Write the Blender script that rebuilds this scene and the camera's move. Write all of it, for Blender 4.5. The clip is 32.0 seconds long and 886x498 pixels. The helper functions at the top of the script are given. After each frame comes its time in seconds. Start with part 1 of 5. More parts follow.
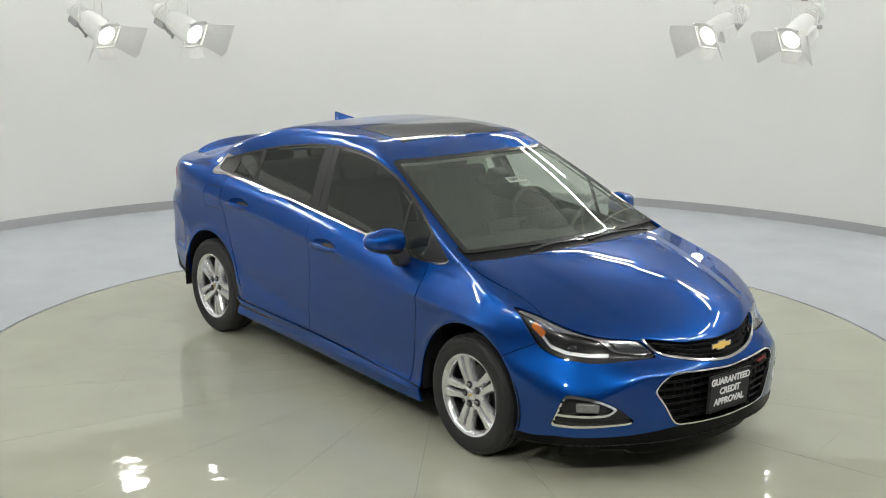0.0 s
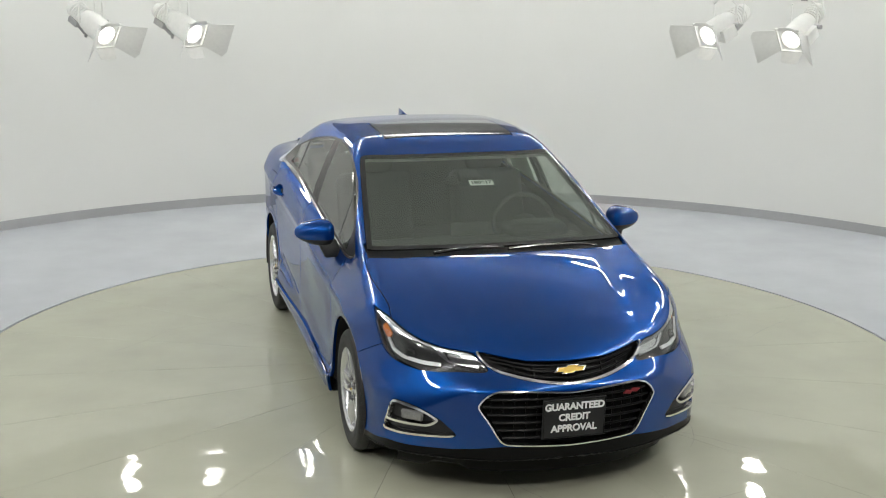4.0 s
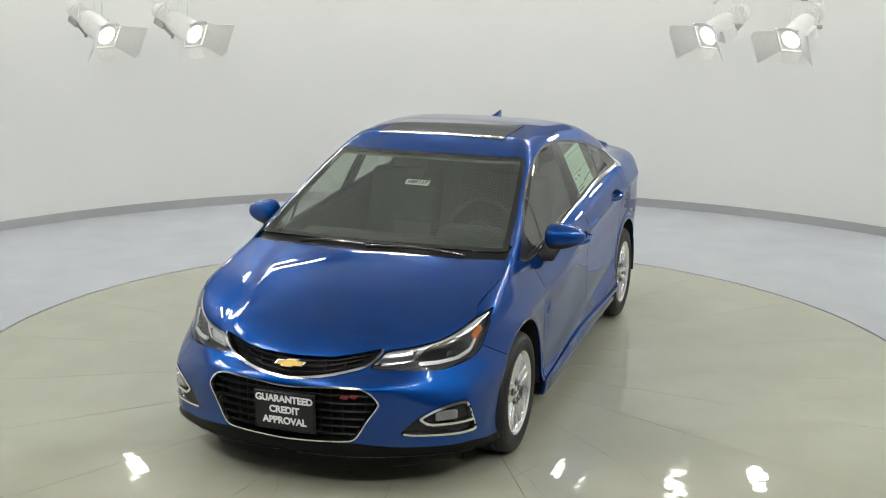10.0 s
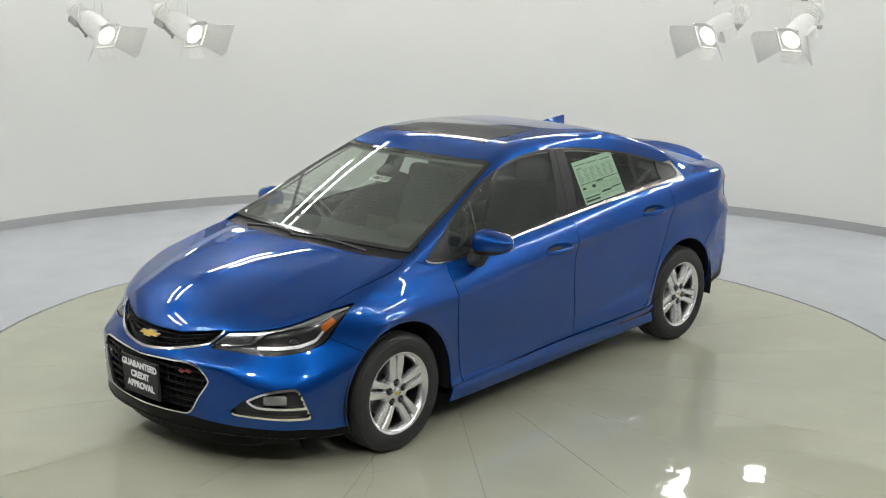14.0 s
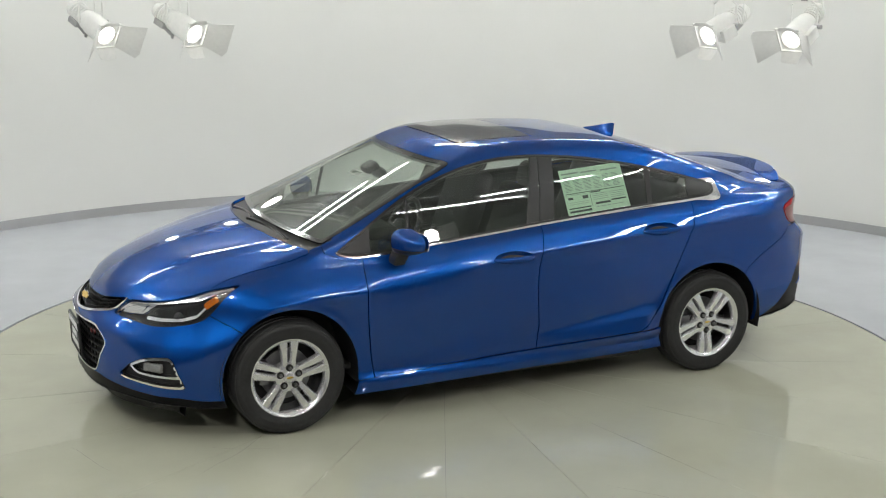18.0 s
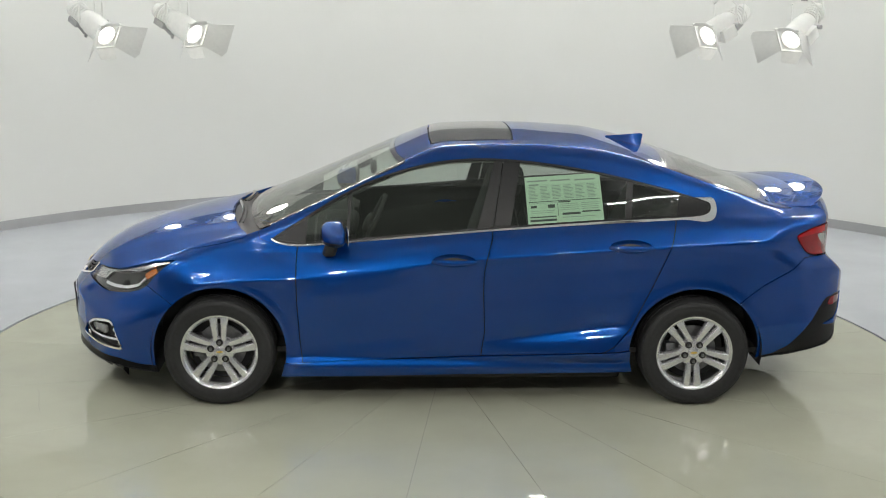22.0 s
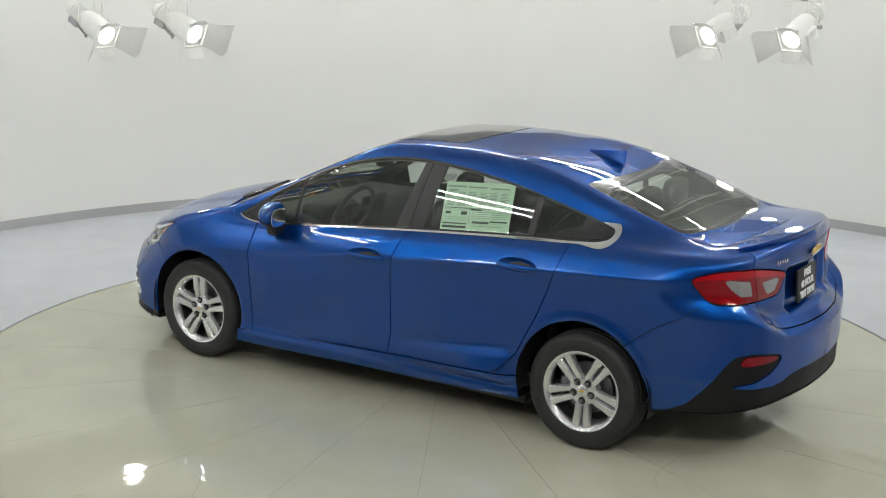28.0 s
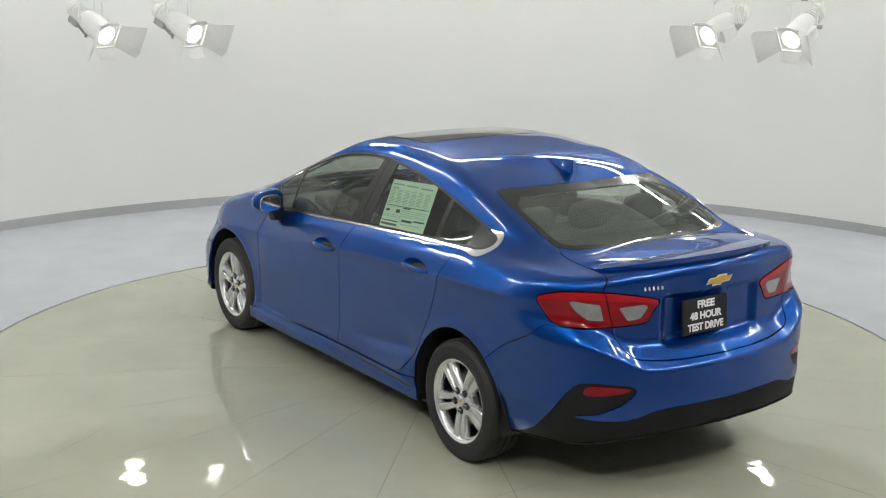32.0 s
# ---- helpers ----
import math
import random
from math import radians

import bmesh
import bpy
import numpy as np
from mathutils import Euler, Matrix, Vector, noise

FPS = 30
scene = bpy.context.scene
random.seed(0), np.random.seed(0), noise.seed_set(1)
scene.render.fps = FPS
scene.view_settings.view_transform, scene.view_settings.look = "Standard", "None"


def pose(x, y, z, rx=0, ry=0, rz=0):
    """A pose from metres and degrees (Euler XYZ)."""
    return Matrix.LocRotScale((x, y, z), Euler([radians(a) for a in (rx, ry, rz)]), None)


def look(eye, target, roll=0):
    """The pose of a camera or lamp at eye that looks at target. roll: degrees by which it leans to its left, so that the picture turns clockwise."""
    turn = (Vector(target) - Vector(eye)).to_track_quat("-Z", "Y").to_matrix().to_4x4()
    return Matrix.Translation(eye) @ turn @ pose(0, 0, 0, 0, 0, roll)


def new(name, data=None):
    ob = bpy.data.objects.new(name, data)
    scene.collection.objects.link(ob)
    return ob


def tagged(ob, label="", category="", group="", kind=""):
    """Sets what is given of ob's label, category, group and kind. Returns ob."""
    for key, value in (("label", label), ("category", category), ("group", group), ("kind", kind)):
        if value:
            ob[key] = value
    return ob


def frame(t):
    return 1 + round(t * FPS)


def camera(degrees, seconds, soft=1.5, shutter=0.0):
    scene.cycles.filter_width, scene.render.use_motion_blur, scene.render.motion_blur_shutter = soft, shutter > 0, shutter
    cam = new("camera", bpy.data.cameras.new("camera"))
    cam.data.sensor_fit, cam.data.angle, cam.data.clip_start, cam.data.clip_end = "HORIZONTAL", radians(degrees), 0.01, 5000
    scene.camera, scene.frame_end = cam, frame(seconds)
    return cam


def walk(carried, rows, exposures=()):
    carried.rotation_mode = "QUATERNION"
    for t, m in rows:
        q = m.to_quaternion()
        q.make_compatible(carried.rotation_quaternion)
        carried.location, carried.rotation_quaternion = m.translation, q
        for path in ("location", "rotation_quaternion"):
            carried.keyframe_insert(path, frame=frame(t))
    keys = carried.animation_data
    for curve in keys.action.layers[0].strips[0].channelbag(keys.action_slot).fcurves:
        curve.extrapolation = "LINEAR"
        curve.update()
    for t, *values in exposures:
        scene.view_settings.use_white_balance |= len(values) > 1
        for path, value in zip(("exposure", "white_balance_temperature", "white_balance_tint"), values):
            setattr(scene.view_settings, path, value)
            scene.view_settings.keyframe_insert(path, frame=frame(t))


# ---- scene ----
# ---- camera ----
cam = camera(38.283, 32.0, soft=1.05)


def motions():
    """The camera stands still; the turntable turns at one even speed and carries the car."""
    rows = []
    for i in range(33):
        rows.append((float(i), -51.138 - 5.775 * i))
    eye = CAMERA_POSE
    walk(cam, [(0.0, eye), (32.0, eye)])
    walk(turntable, [(t, pose(0, 0, 0, 0, 0, a)) for t, a in rows])
    walk(car, [(t, pose(0, 0, 0, 0, 0, a) @ pose(-0.054, -0.008, 0)) for t, a in rows])


CAMERA_POSE = pose(0, -7.771, 2.568, 90 - 13.393, 0, 0.093) @ pose(0, 0, 0, 0, 0, 0.636)

# ---- world and light ----
world = bpy.data.worlds.new("studio_air")
scene.world = world
world.use_nodes = True
world.node_tree.nodes["Background"].inputs[0].default_value = (0.9, 0.95, 1.0, 1)
world.node_tree.nodes["Background"].inputs[1].default_value = 0.05
scene.view_settings.exposure = 0.0


# ---- materials ----
def material(name, color=(0.5, 0.5, 0.5), rough=0.5, metal=0.0, coat=0.0, noise_scale=0, noise_amount=0.0, bump=0.0, bump_scale=0,
             emit=None, strength=0.0, transmission=0.0, ior=1.45, rough_vary=0.0, spec=0.5, tint=None):
    mat = bpy.data.materials.new(name)
    mat.use_nodes = True
    nt = mat.node_tree
    b = nt.nodes["Principled BSDF"]
    b.inputs["Base Color"].default_value = (*color, 1)
    b.inputs["Roughness"].default_value = rough
    b.inputs["Metallic"].default_value = metal
    b.inputs["Coat Weight"].default_value = coat
    b.inputs["Coat Roughness"].default_value = 0.02
    b.inputs["Transmission Weight"].default_value = transmission
    b.inputs["IOR"].default_value = ior
    b.inputs["Specular IOR Level"].default_value = spec
    if tint:
        b.inputs["Specular Tint"].default_value = (*tint, 1)
    if emit:
        b.inputs["Emission Color"].default_value = (*emit, 1)
        b.inputs["Emission Strength"].default_value = strength
    coord = nt.nodes.new("ShaderNodeTexCoord")
    if noise_scale:
        tex = nt.nodes.new("ShaderNodeTexNoise")
        tex.inputs["Scale"].default_value = noise_scale
        tex.inputs["Detail"].default_value = 6
        nt.links.new(coord.outputs["Object"], tex.inputs["Vector"])
        big = nt.nodes.new("ShaderNodeTexNoise")
        big.inputs["Scale"].default_value = noise_scale * 0.13
        big.inputs["Detail"].default_value = 3
        nt.links.new(coord.outputs["Object"], big.inputs["Vector"])
        add = nt.nodes.new("ShaderNodeMath")
        add.operation = "ADD"
        nt.links.new(tex.outputs["Fac"], add.inputs[0])
        nt.links.new(big.outputs["Fac"], add.inputs[1])
        ramp = nt.nodes.new("ShaderNodeMapRange")
        ramp.inputs["From Min"].default_value, ramp.inputs["From Max"].default_value = 0.6, 1.4
        ramp.inputs["To Min"].default_value, ramp.inputs["To Max"].default_value = 1 - noise_amount, 1 + noise_amount
        nt.links.new(add.outputs[0], ramp.inputs["Value"])
        mul = nt.nodes.new("ShaderNodeVectorMath")
        mul.operation = "MULTIPLY"
        mul.inputs[0].default_value = color
        nt.links.new(ramp.outputs[0], mul.inputs[1])
        nt.links.new(mul.outputs[0], b.inputs["Base Color"])
        if rough_vary:
            rr = nt.nodes.new("ShaderNodeMapRange")
            rr.inputs["From Min"].default_value, rr.inputs["From Max"].default_value = 0.6, 1.4
            rr.inputs["To Min"].default_value, rr.inputs["To Max"].default_value = max(0.02, rough - rough_vary), rough + rough_vary
            nt.links.new(add.outputs[0], rr.inputs["Value"])
            nt.links.new(rr.outputs[0], b.inputs["Roughness"])
    if bump:
        tex = nt.nodes.new("ShaderNodeTexNoise")
        tex.inputs["Scale"].default_value = bump_scale
        tex.inputs["Detail"].default_value = 4
        nt.links.new(coord.outputs["Object"], tex.inputs["Vector"])
        bm = nt.nodes.new("ShaderNodeBump")
        bm.inputs["Strength"].default_value = bump
        bm.inputs["Distance"].default_value = 0.002
        nt.links.new(tex.outputs["Fac"], bm.inputs["Height"])
        nt.links.new(bm.outputs[0], b.inputs["Normal"])
    return mat


def car_paint():
    """Blue flake paint under a clear coat: matt ground, soft coloured flakes, sharp white gloss on top."""
    mat = bpy.data.materials.new("blue_metallic_paint")
    mat.use_nodes = True
    nt = mat.node_tree
    nt.nodes.remove(nt.nodes["Principled BSDF"])
    coord, fleck, share = nt.nodes.new("ShaderNodeTexCoord"), nt.nodes.new("ShaderNodeTexNoise"), nt.nodes.new("ShaderNodeMapRange")
    fleck.inputs["Scale"].default_value, fleck.inputs["Detail"].default_value = 900, 2
    nt.links.new(coord.outputs["Object"], fleck.inputs["Vector"])
    share.inputs["From Min"].default_value, share.inputs["From Max"].default_value = 0.3, 0.7
    share.inputs["To Min"].default_value, share.inputs["To Max"].default_value = 0.5, 0.7
    nt.links.new(fleck.outputs["Fac"], share.inputs["Value"])
    ground, flake, coat = nt.nodes.new("ShaderNodeBsdfDiffuse"), nt.nodes.new("ShaderNodeBsdfGlossy"), nt.nodes.new("ShaderNodeBsdfGlossy")
    ground.inputs["Color"].default_value = (0.0015, 0.023, 0.142, 1)
    flake.inputs["Color"].default_value = (0.003, 0.072, 0.34, 1)
    flake.inputs["Roughness"].default_value = 0.36
    coat.inputs["Color"].default_value = (1, 1, 1, 1)
    coat.inputs["Roughness"].default_value = 0.01
    under, over, fresnel = nt.nodes.new("ShaderNodeMixShader"), nt.nodes.new("ShaderNodeMixShader"), nt.nodes.new("ShaderNodeFresnel")
    fresnel.inputs["IOR"].default_value = 1.48
    nt.links.new(share.outputs[0], under.inputs[0])
    nt.links.new(ground.outputs[0], under.inputs[1])
    nt.links.new(flake.outputs[0], under.inputs[2])
    nt.links.new(fresnel.outputs[0], over.inputs[0])
    nt.links.new(under.outputs[0], over.inputs[1])
    nt.links.new(coat.outputs[0], over.inputs[2])
    nt.links.new(over.outputs[0], nt.nodes["Material Output"].inputs[0])
    return mat


M_PAINT = car_paint()
M_BLACK = material("satin_black_plastic", (0.012, 0.012, 0.013), 0.45, 0, 0, 300, 0.2, 0.15, 600)
M_GLOSSBLACK = material("gloss_black", (0.008, 0.008, 0.009), 0.12, 0, 0.5, 200, 0.1)
M_GRILLE = material("grille_black_plastic", (0.004, 0.004, 0.0045), 0.35, 0, 0, 300, 0.2, spec=0.15)
M_TRIM = material("textured_bumper_plastic", (0.008, 0.008, 0.0085), 0.5, 0, 0, 300, 0.2, 0.15, 600, spec=0.25)
M_CHROME = material("chrome", (0.88, 0.88, 0.89), 0.14, 1.0)
M_RUBBER = material("tyre_rubber", (0.017, 0.017, 0.018), 0.62, 0, 0, 60, 0.3, 0.2, 300)
M_ALLOY = material("silver_alloy", (0.72, 0.72, 0.74), 0.26, 0.8, 0.4, 400, 0.06)
M_STEEL = material("brake_steel", (0.25, 0.25, 0.26), 0.4, 1.0, 0, 80, 0.2)
M_DARK = material("interior_charcoal", (0.03, 0.031, 0.03), 0.7, 0, 0, 40, 0.2)
M_WALL = material("white_wall_paint", (0.78, 0.78, 0.76), 0.7, 0, 0, 1.2, 0.02, 0.05, 60)
M_BACKROOM = material("dark_grey_wall", (0.22, 0.22, 0.225), 0.8, 0, 0, 1.5, 0.05)
M_SKIRT = material("grey_skirting", (0.40, 0.40, 0.41), 0.5, 0, 0, 5, 0.05)
WALL_TOP = 2.2
M_FLOOR = material("pale_grey_floor", (0.50, 0.52, 0.56), 0.22, 0, 0, 2.5, 0.06, 0, 0, rough_vary=0.05)


def polished_concrete():
    """Ground concrete: mottled, slightly wavy, with duller and glossier patches."""
    mat = material("olive_grey_polished_concrete", (0.455, 0.46, 0.37), 0.06, 0, 0, 2.2, 0.08, rough_vary=0.0)
    nt = mat.node_tree
    b = nt.nodes["Principled BSDF"]
    coord = nt.nodes.new("ShaderNodeTexCoord")

    def noise(scale, detail, rough=0.5, warp=0.0):
        n = nt.nodes.new("ShaderNodeTexNoise")
        n.inputs["Scale"].default_value, n.inputs["Detail"].default_value = scale, detail
        n.inputs["Roughness"].default_value, n.inputs["Distortion"].default_value = rough, warp
        nt.links.new(coord.outputs["Object"], n.inputs["Vector"])
        return n

    patch = nt.nodes.new("ShaderNodeMapRange")
    patch.inputs["From Min"].default_value, patch.inputs["From Max"].default_value = 0.36, 0.66
    patch.inputs["To Min"].default_value, patch.inputs["To Max"].default_value = 0.015, 0.07
    nt.links.new(noise(1.7, 6, 0.6, 0.6).outputs["Fac"], patch.inputs["Value"])
    nt.links.new(patch.outputs[0], b.inputs["Roughness"])
    height = None
    for scale, depth in ((1.3, 0.016), (6.0, 0.0016)):
        k = nt.nodes.new("ShaderNodeMath")
        k.operation = "MULTIPLY_ADD"
        k.inputs[1].default_value, k.inputs[2].default_value = depth, 0.0
        nt.links.new(noise(scale, 1.5).outputs["Fac"], k.inputs[0])
        if height is not None:
            nt.links.new(height, k.inputs[2])
        height = k.outputs[0]
    bump = nt.nodes.new("ShaderNodeBump")
    bump.inputs["Strength"].default_value, bump.inputs["Distance"].default_value = 1.0, 1.0
    nt.links.new(height, bump.inputs["Height"])
    nt.links.new(bump.outputs[0], b.inputs["Normal"])
    stain = nt.nodes.new("ShaderNodeMapRange")
    stain.inputs["From Min"].default_value, stain.inputs["From Max"].default_value = 0.5, 0.72
    stain.inputs["To Max"].default_value = 0.35
    nt.links.new(noise(0.9, 7, 0.62, 0.8).outputs["Fac"], stain.inputs["Value"])
    mix = nt.nodes.new("ShaderNodeMix")
    mix.data_type = "RGBA"
    mix.inputs["B"].default_value = (0.40, 0.385, 0.29, 1)
    nt.links.new(stain.outputs[0], mix.inputs["Factor"])
    nt.links.new(b.inputs["Base Color"].links[0].from_socket, mix.inputs["A"])
    nt.links.new(mix.outputs["Result"], b.inputs["Base Color"])
    return mat


M_TABLE = polished_concrete()
M_JOINT = material("joint_filler", (0.24, 0.24, 0.21), 0.7)
M_GAP = material("dark_joint", (0.012, 0.012, 0.012), 0.9)


# ---- helpers for building ----
def mesh_object(name, verts, faces, mat, parent=None, label="", smooth=True, normals=None):
    me = bpy.data.meshes.new(name)
    me.from_pydata([tuple(v) for v in verts], [], [tuple(f) for f in faces])
    me.update()
    if smooth:
        me.polygons.foreach_set("use_smooth", [True] * len(me.polygons))
    if normals is not None:
        me.normals_split_custom_set(normals)
    me.materials.append(mat)
    ob = new(name, me)
    if parent:
        ob.parent = parent
    if label:
        tagged(ob, label)
    return ob


def part(name, bm, mat, parent=None, label="", smooth=False, m=None):
    if m is not None:
        bmesh.ops.transform(bm, matrix=m, verts=bm.verts)
    bmesh.ops.recalc_face_normals(bm, faces=bm.faces)
    me = bpy.data.meshes.new(name)
    bm.to_mesh(me)
    bm.free()
    if smooth:
        me.polygons.foreach_set("use_smooth", [True] * len(me.polygons))
        me.set_sharp_from_angle(angle=radians(38))
    me.materials.append(mat)
    ob = new(name, me)
    if parent:
        ob.parent = parent
    if label:
        tagged(ob, label)
    return ob


def box(sx, sy, sz, bevel=0.0, segments=2):
    bm = bmesh.new()
    bmesh.ops.create_cube(bm, size=1, matrix=Matrix.Diagonal((sx, sy, sz, 1)))
    if bevel:
        bmesh.ops.bevel(bm, geom=bm.edges[:], offset=bevel, segments=segments, affect="EDGES", profile=0.5)
    return bm


def rod(r, length, segs=24, r2=None):
    bm = bmesh.new()
    bmesh.ops.create_cone(bm, cap_ends=True, segments=segs, radius1=r, radius2=r if r2 is None else r2, depth=length)
    return bm


def lathe(profile, segs=64, closed=False):
    """Turns a profile of (radius, height) round the z axis."""
    bm = bmesh.new()
    rings = []
    for r, z in profile:
        if r < 1e-5:
            rings.append([bm.verts.new((0, 0, z))])
        else:
            rings.append([bm.verts.new((r * math.cos(2 * math.pi * i / segs), r * math.sin(2 * math.pi * i / segs), z)) for i in range(segs)])
    pairs = list(zip(rings, rings[1:])) + ([(rings[-1], rings[0])] if closed else [])
    for a, b in pairs:
        for i in range(segs):
            j = (i + 1) % segs
            q = [a[i % len(a)], a[j % len(a)], b[j % len(b)], b[i % len(b)]]
            q = list(dict.fromkeys(q))
            if len(q) > 2:
                bm.faces.new(q)
    return bm


def empty(name, m=None):
    ob = new(name)
    if m is not None:
        ob.matrix_world = m
    return ob


# ---- room ----
WALL_C, WALL_R = (0.104, -0.344), 5.673
CEIL_Z = 4.4


def wall_path(extra=0.0):
    """The plan of the round wall, open towards the camera."""
    pts = []
    for i in range(121):
        a = radians(-30 + 240 * i / 120)
        pts.append((WALL_C[0] + (WALL_R + extra) * math.cos(a), WALL_C[1] + (WALL_R + extra) * math.sin(a)))
    return pts


def wall_strip(name, off0, off1, z0, z1, mat):
    bm = bmesh.new()
    loops = [[bm.verts.new((x, y, z)) for x, y in wall_path(o)] for o, z in ((off0, z0), (off0, z1), (off1, z1), (off1, z0))]
    n = len(loops[0])
    for k in range(4):
        a, b = loops[k], loops[(k + 1) % 4]
        for i in range(n - 1):
            bm.faces.new((a[i], a[i + 1], b[i + 1], b[i]))
    for e in (0, n - 1):
        bm.faces.new([loop[e] for loop in loops])
    return part(name, bm, mat, smooth=True)


bm = box(11.5, 7.4, CEIL_Z)
bmesh.ops.delete(bm, geom=[f for f in bm.faces if f.normal.y > 0.5 or abs(f.normal.z) > 0.5], context="FACES")
tagged(part("wall_entrance", bm, M_BACKROOM, m=Matrix.Translation((0.1, -6.9, CEIL_Z / 2))), "dark grey painted walls of the open front of the studio", "wall", kind="structure")
tagged(wall_strip("wall_round", 0.0, 0.15, 0.0, WALL_TOP, M_WALL), "curved white painted studio wall around the turntable", "wall", kind="structure")
# Upper band is unseen, added so the car's roof and hood reflect dark.
tagged(wall_strip("wall_upper", 0.02, 0.15, WALL_TOP, CEIL_Z, M_BACKROOM), "unseen grey band added above the white wall to darken reflections", "wall", kind="structure")
tagged(wall_strip("baseboard", -0.015, -0.001, 0.0, 0.085, M_SKIRT), "low grey skirting along the curved wall", "baseboard", kind="structure")
bm = bmesh.new()
segs = 160
inner = [bm.verts.new((3.034 * math.cos(2 * math.pi * i / segs), 3.028 * math.sin(2 * math.pi * i / segs), 0)) for i in range(segs)]
outer = [bm.verts.new((14 * math.cos(2 * math.pi * i / segs), 14 * math.sin(2 * math.pi * i / segs), 0)) for i in range(segs)]
low = [bm.verts.new((v.co.x, v.co.y, -0.1)) for v in inner]
for i in range(segs):
    j = (i + 1) % segs
    bm.faces.new((inner[i], outer[i], outer[j], inner[j]))
    bm.faces.new((low[i], inner[i], inner[j], low[j]))
tagged(part("floor", bm, M_FLOOR), "pale blue-grey polished concrete studio floor", "floor", kind="structure")
bm = bmesh.new()
bmesh.ops.create_circle(bm, cap_ends=True, segments=segs, radius=3.2, matrix=Matrix.Translation((0, 0, -0.06)))
tagged(part("pit_floor", bm, M_GAP), "dark pit below the turntable joint", "floor", kind="structure")
bm = box(14, 7.2, 0.1)
tagged(part("ceiling_front", bm, M_BACKROOM, m=Matrix.Translation((0, -7.11, CEIL_Z + 0.06))), "dark grey ceiling over the open front of the studio", "ceiling", kind="structure")
# Unseen white disc, added as a reflector for soft light from above.
bm = rod(3.9, 0.04, 96)
tagged(part("ceiling_bounce", bm, M_WALL, m=Matrix.Translation((0, -0.2, CEIL_Z - 0.05))), "unseen round white disc added below the ceiling for soft top light", "ceiling", kind="structure")
bm = box(14, 10, 0.1)
tagged(part("ceiling", bm, M_BACKROOM, m=Matrix.Translation((0, 1.5, CEIL_Z + 0.06))), "dark grey studio ceiling", "ceiling", kind="structure")

turntable = tagged(empty("turntable"), "round polished olive-grey concrete turntable set flush in the floor", "turntable")
part("hub_plate", rod(0.55, 0.05, 48), M_TABLE, turntable, "", False, Matrix.Translation((0, 0, -0.025)))
part("joint_bed", rod(3.0, 0.03, 96), M_JOINT, turntable, "dark joint filler", False, Matrix.Translation((0, 0, -0.0185)))
for i in range(20):
    a0, a1 = radians(83.6 + 18 * i), radians(83.6 + 18 * (i + 1))
    bm = bmesh.new()
    top = []
    for r, ks in ((0.553, range(0, 9)), (3.012, range(8, -1, -1))):
        for k in ks:
            e = 0.0011 / r
            a = a0 + e + (a1 - a0 - 2 * e) * k / 8
            top.append((r * math.cos(a), r * math.sin(a)))
    up = [bm.verts.new((x, y, 0)) for x, y in top]
    dn = [bm.verts.new((x, y, -0.05)) for x, y in top]
    bm.faces.new(up)
    for k in range(len(up)):
        j = (k + 1) % len(up)
        bm.faces.new((up[k], dn[k], dn[j], up[j]))
    part("slab", bm, M_TABLE, turntable)

# hairline cracks in the slabs
rnd = random.Random(11)
for i in range(16):
    a, r = rnd.uniform(0, 2 * math.pi), rnd.uniform(1.5, 2.5)
    p, heading = Vector((r * math.cos(a), r * math.sin(a), 0.0012)), rnd.uniform(0, 2 * math.pi)
    bm = bmesh.new()
    rows = []
    count = rnd.randint(9, 18)
    for k in range(count):
        w = 0.0011 * math.sin(math.pi * (k + 0.4) / count) + 0.0003
        n = Vector((-math.sin(heading), math.cos(heading), 0)) * w
        rows.append((bm.verts.new(p + n), bm.verts.new(p - n)))
        heading += rnd.uniform(-0.16, 0.16)
        p = p + Vector((math.cos(heading), math.sin(heading), 0)) * 0.045
        if p.length > 2.95:
            break
    for (c, d), (e, f) in zip(rows, rows[1:]):
        bm.faces.new((c, d, f, e))
    part("crack", bm, M_JOINT, turntable, "fine dark hairline crack")

# ---- lamps' strengths ----
SPOT_W, TUBE_R = 9, 5.25

# ---- the car: body surface ----
def curve(*pts, soft=0.05):
    """A smooth function through (x, y) pairs."""
    xs, ys = np.array([p[0] for p in pts], float), np.array([p[1] for p in pts], float)
    g = np.linspace(xs[0] - 0.4, xs[-1] + 0.4, 1600)
    v = np.interp(g, xs, ys)
    k0 = (ys[1] - ys[0]) / (xs[1] - xs[0])
    k1 = (ys[-1] - ys[-2]) / (xs[-1] - xs[-2])
    v = np.where(g < xs[0], ys[0] + (g - xs[0]) * k0, np.where(g > xs[-1], ys[-1] + (g - xs[-1]) * k1, v))
    n = max(1, int(soft / (g[1] - g[0]))) * 2 + 1
    ker = np.ones(n) / n
    for _ in range(3):
        v = np.convolve(np.pad(v, n // 2, mode="edge"), ker, "valid")
    return lambda x: np.interp(x, g, v)


def smax(a, b, k):
    h = np.clip(0.5 + 0.5 * (a - b) / k, 0, 1)
    return b + (a - b) * h + k * h * (1 - h)


def smin(a, b, k):
    return -smax(-a, -b, k)


def step(a, b, x):
    h = np.clip((x - a) / (b - a), 0, 1)
    return h * h * (3 - 2 * h)


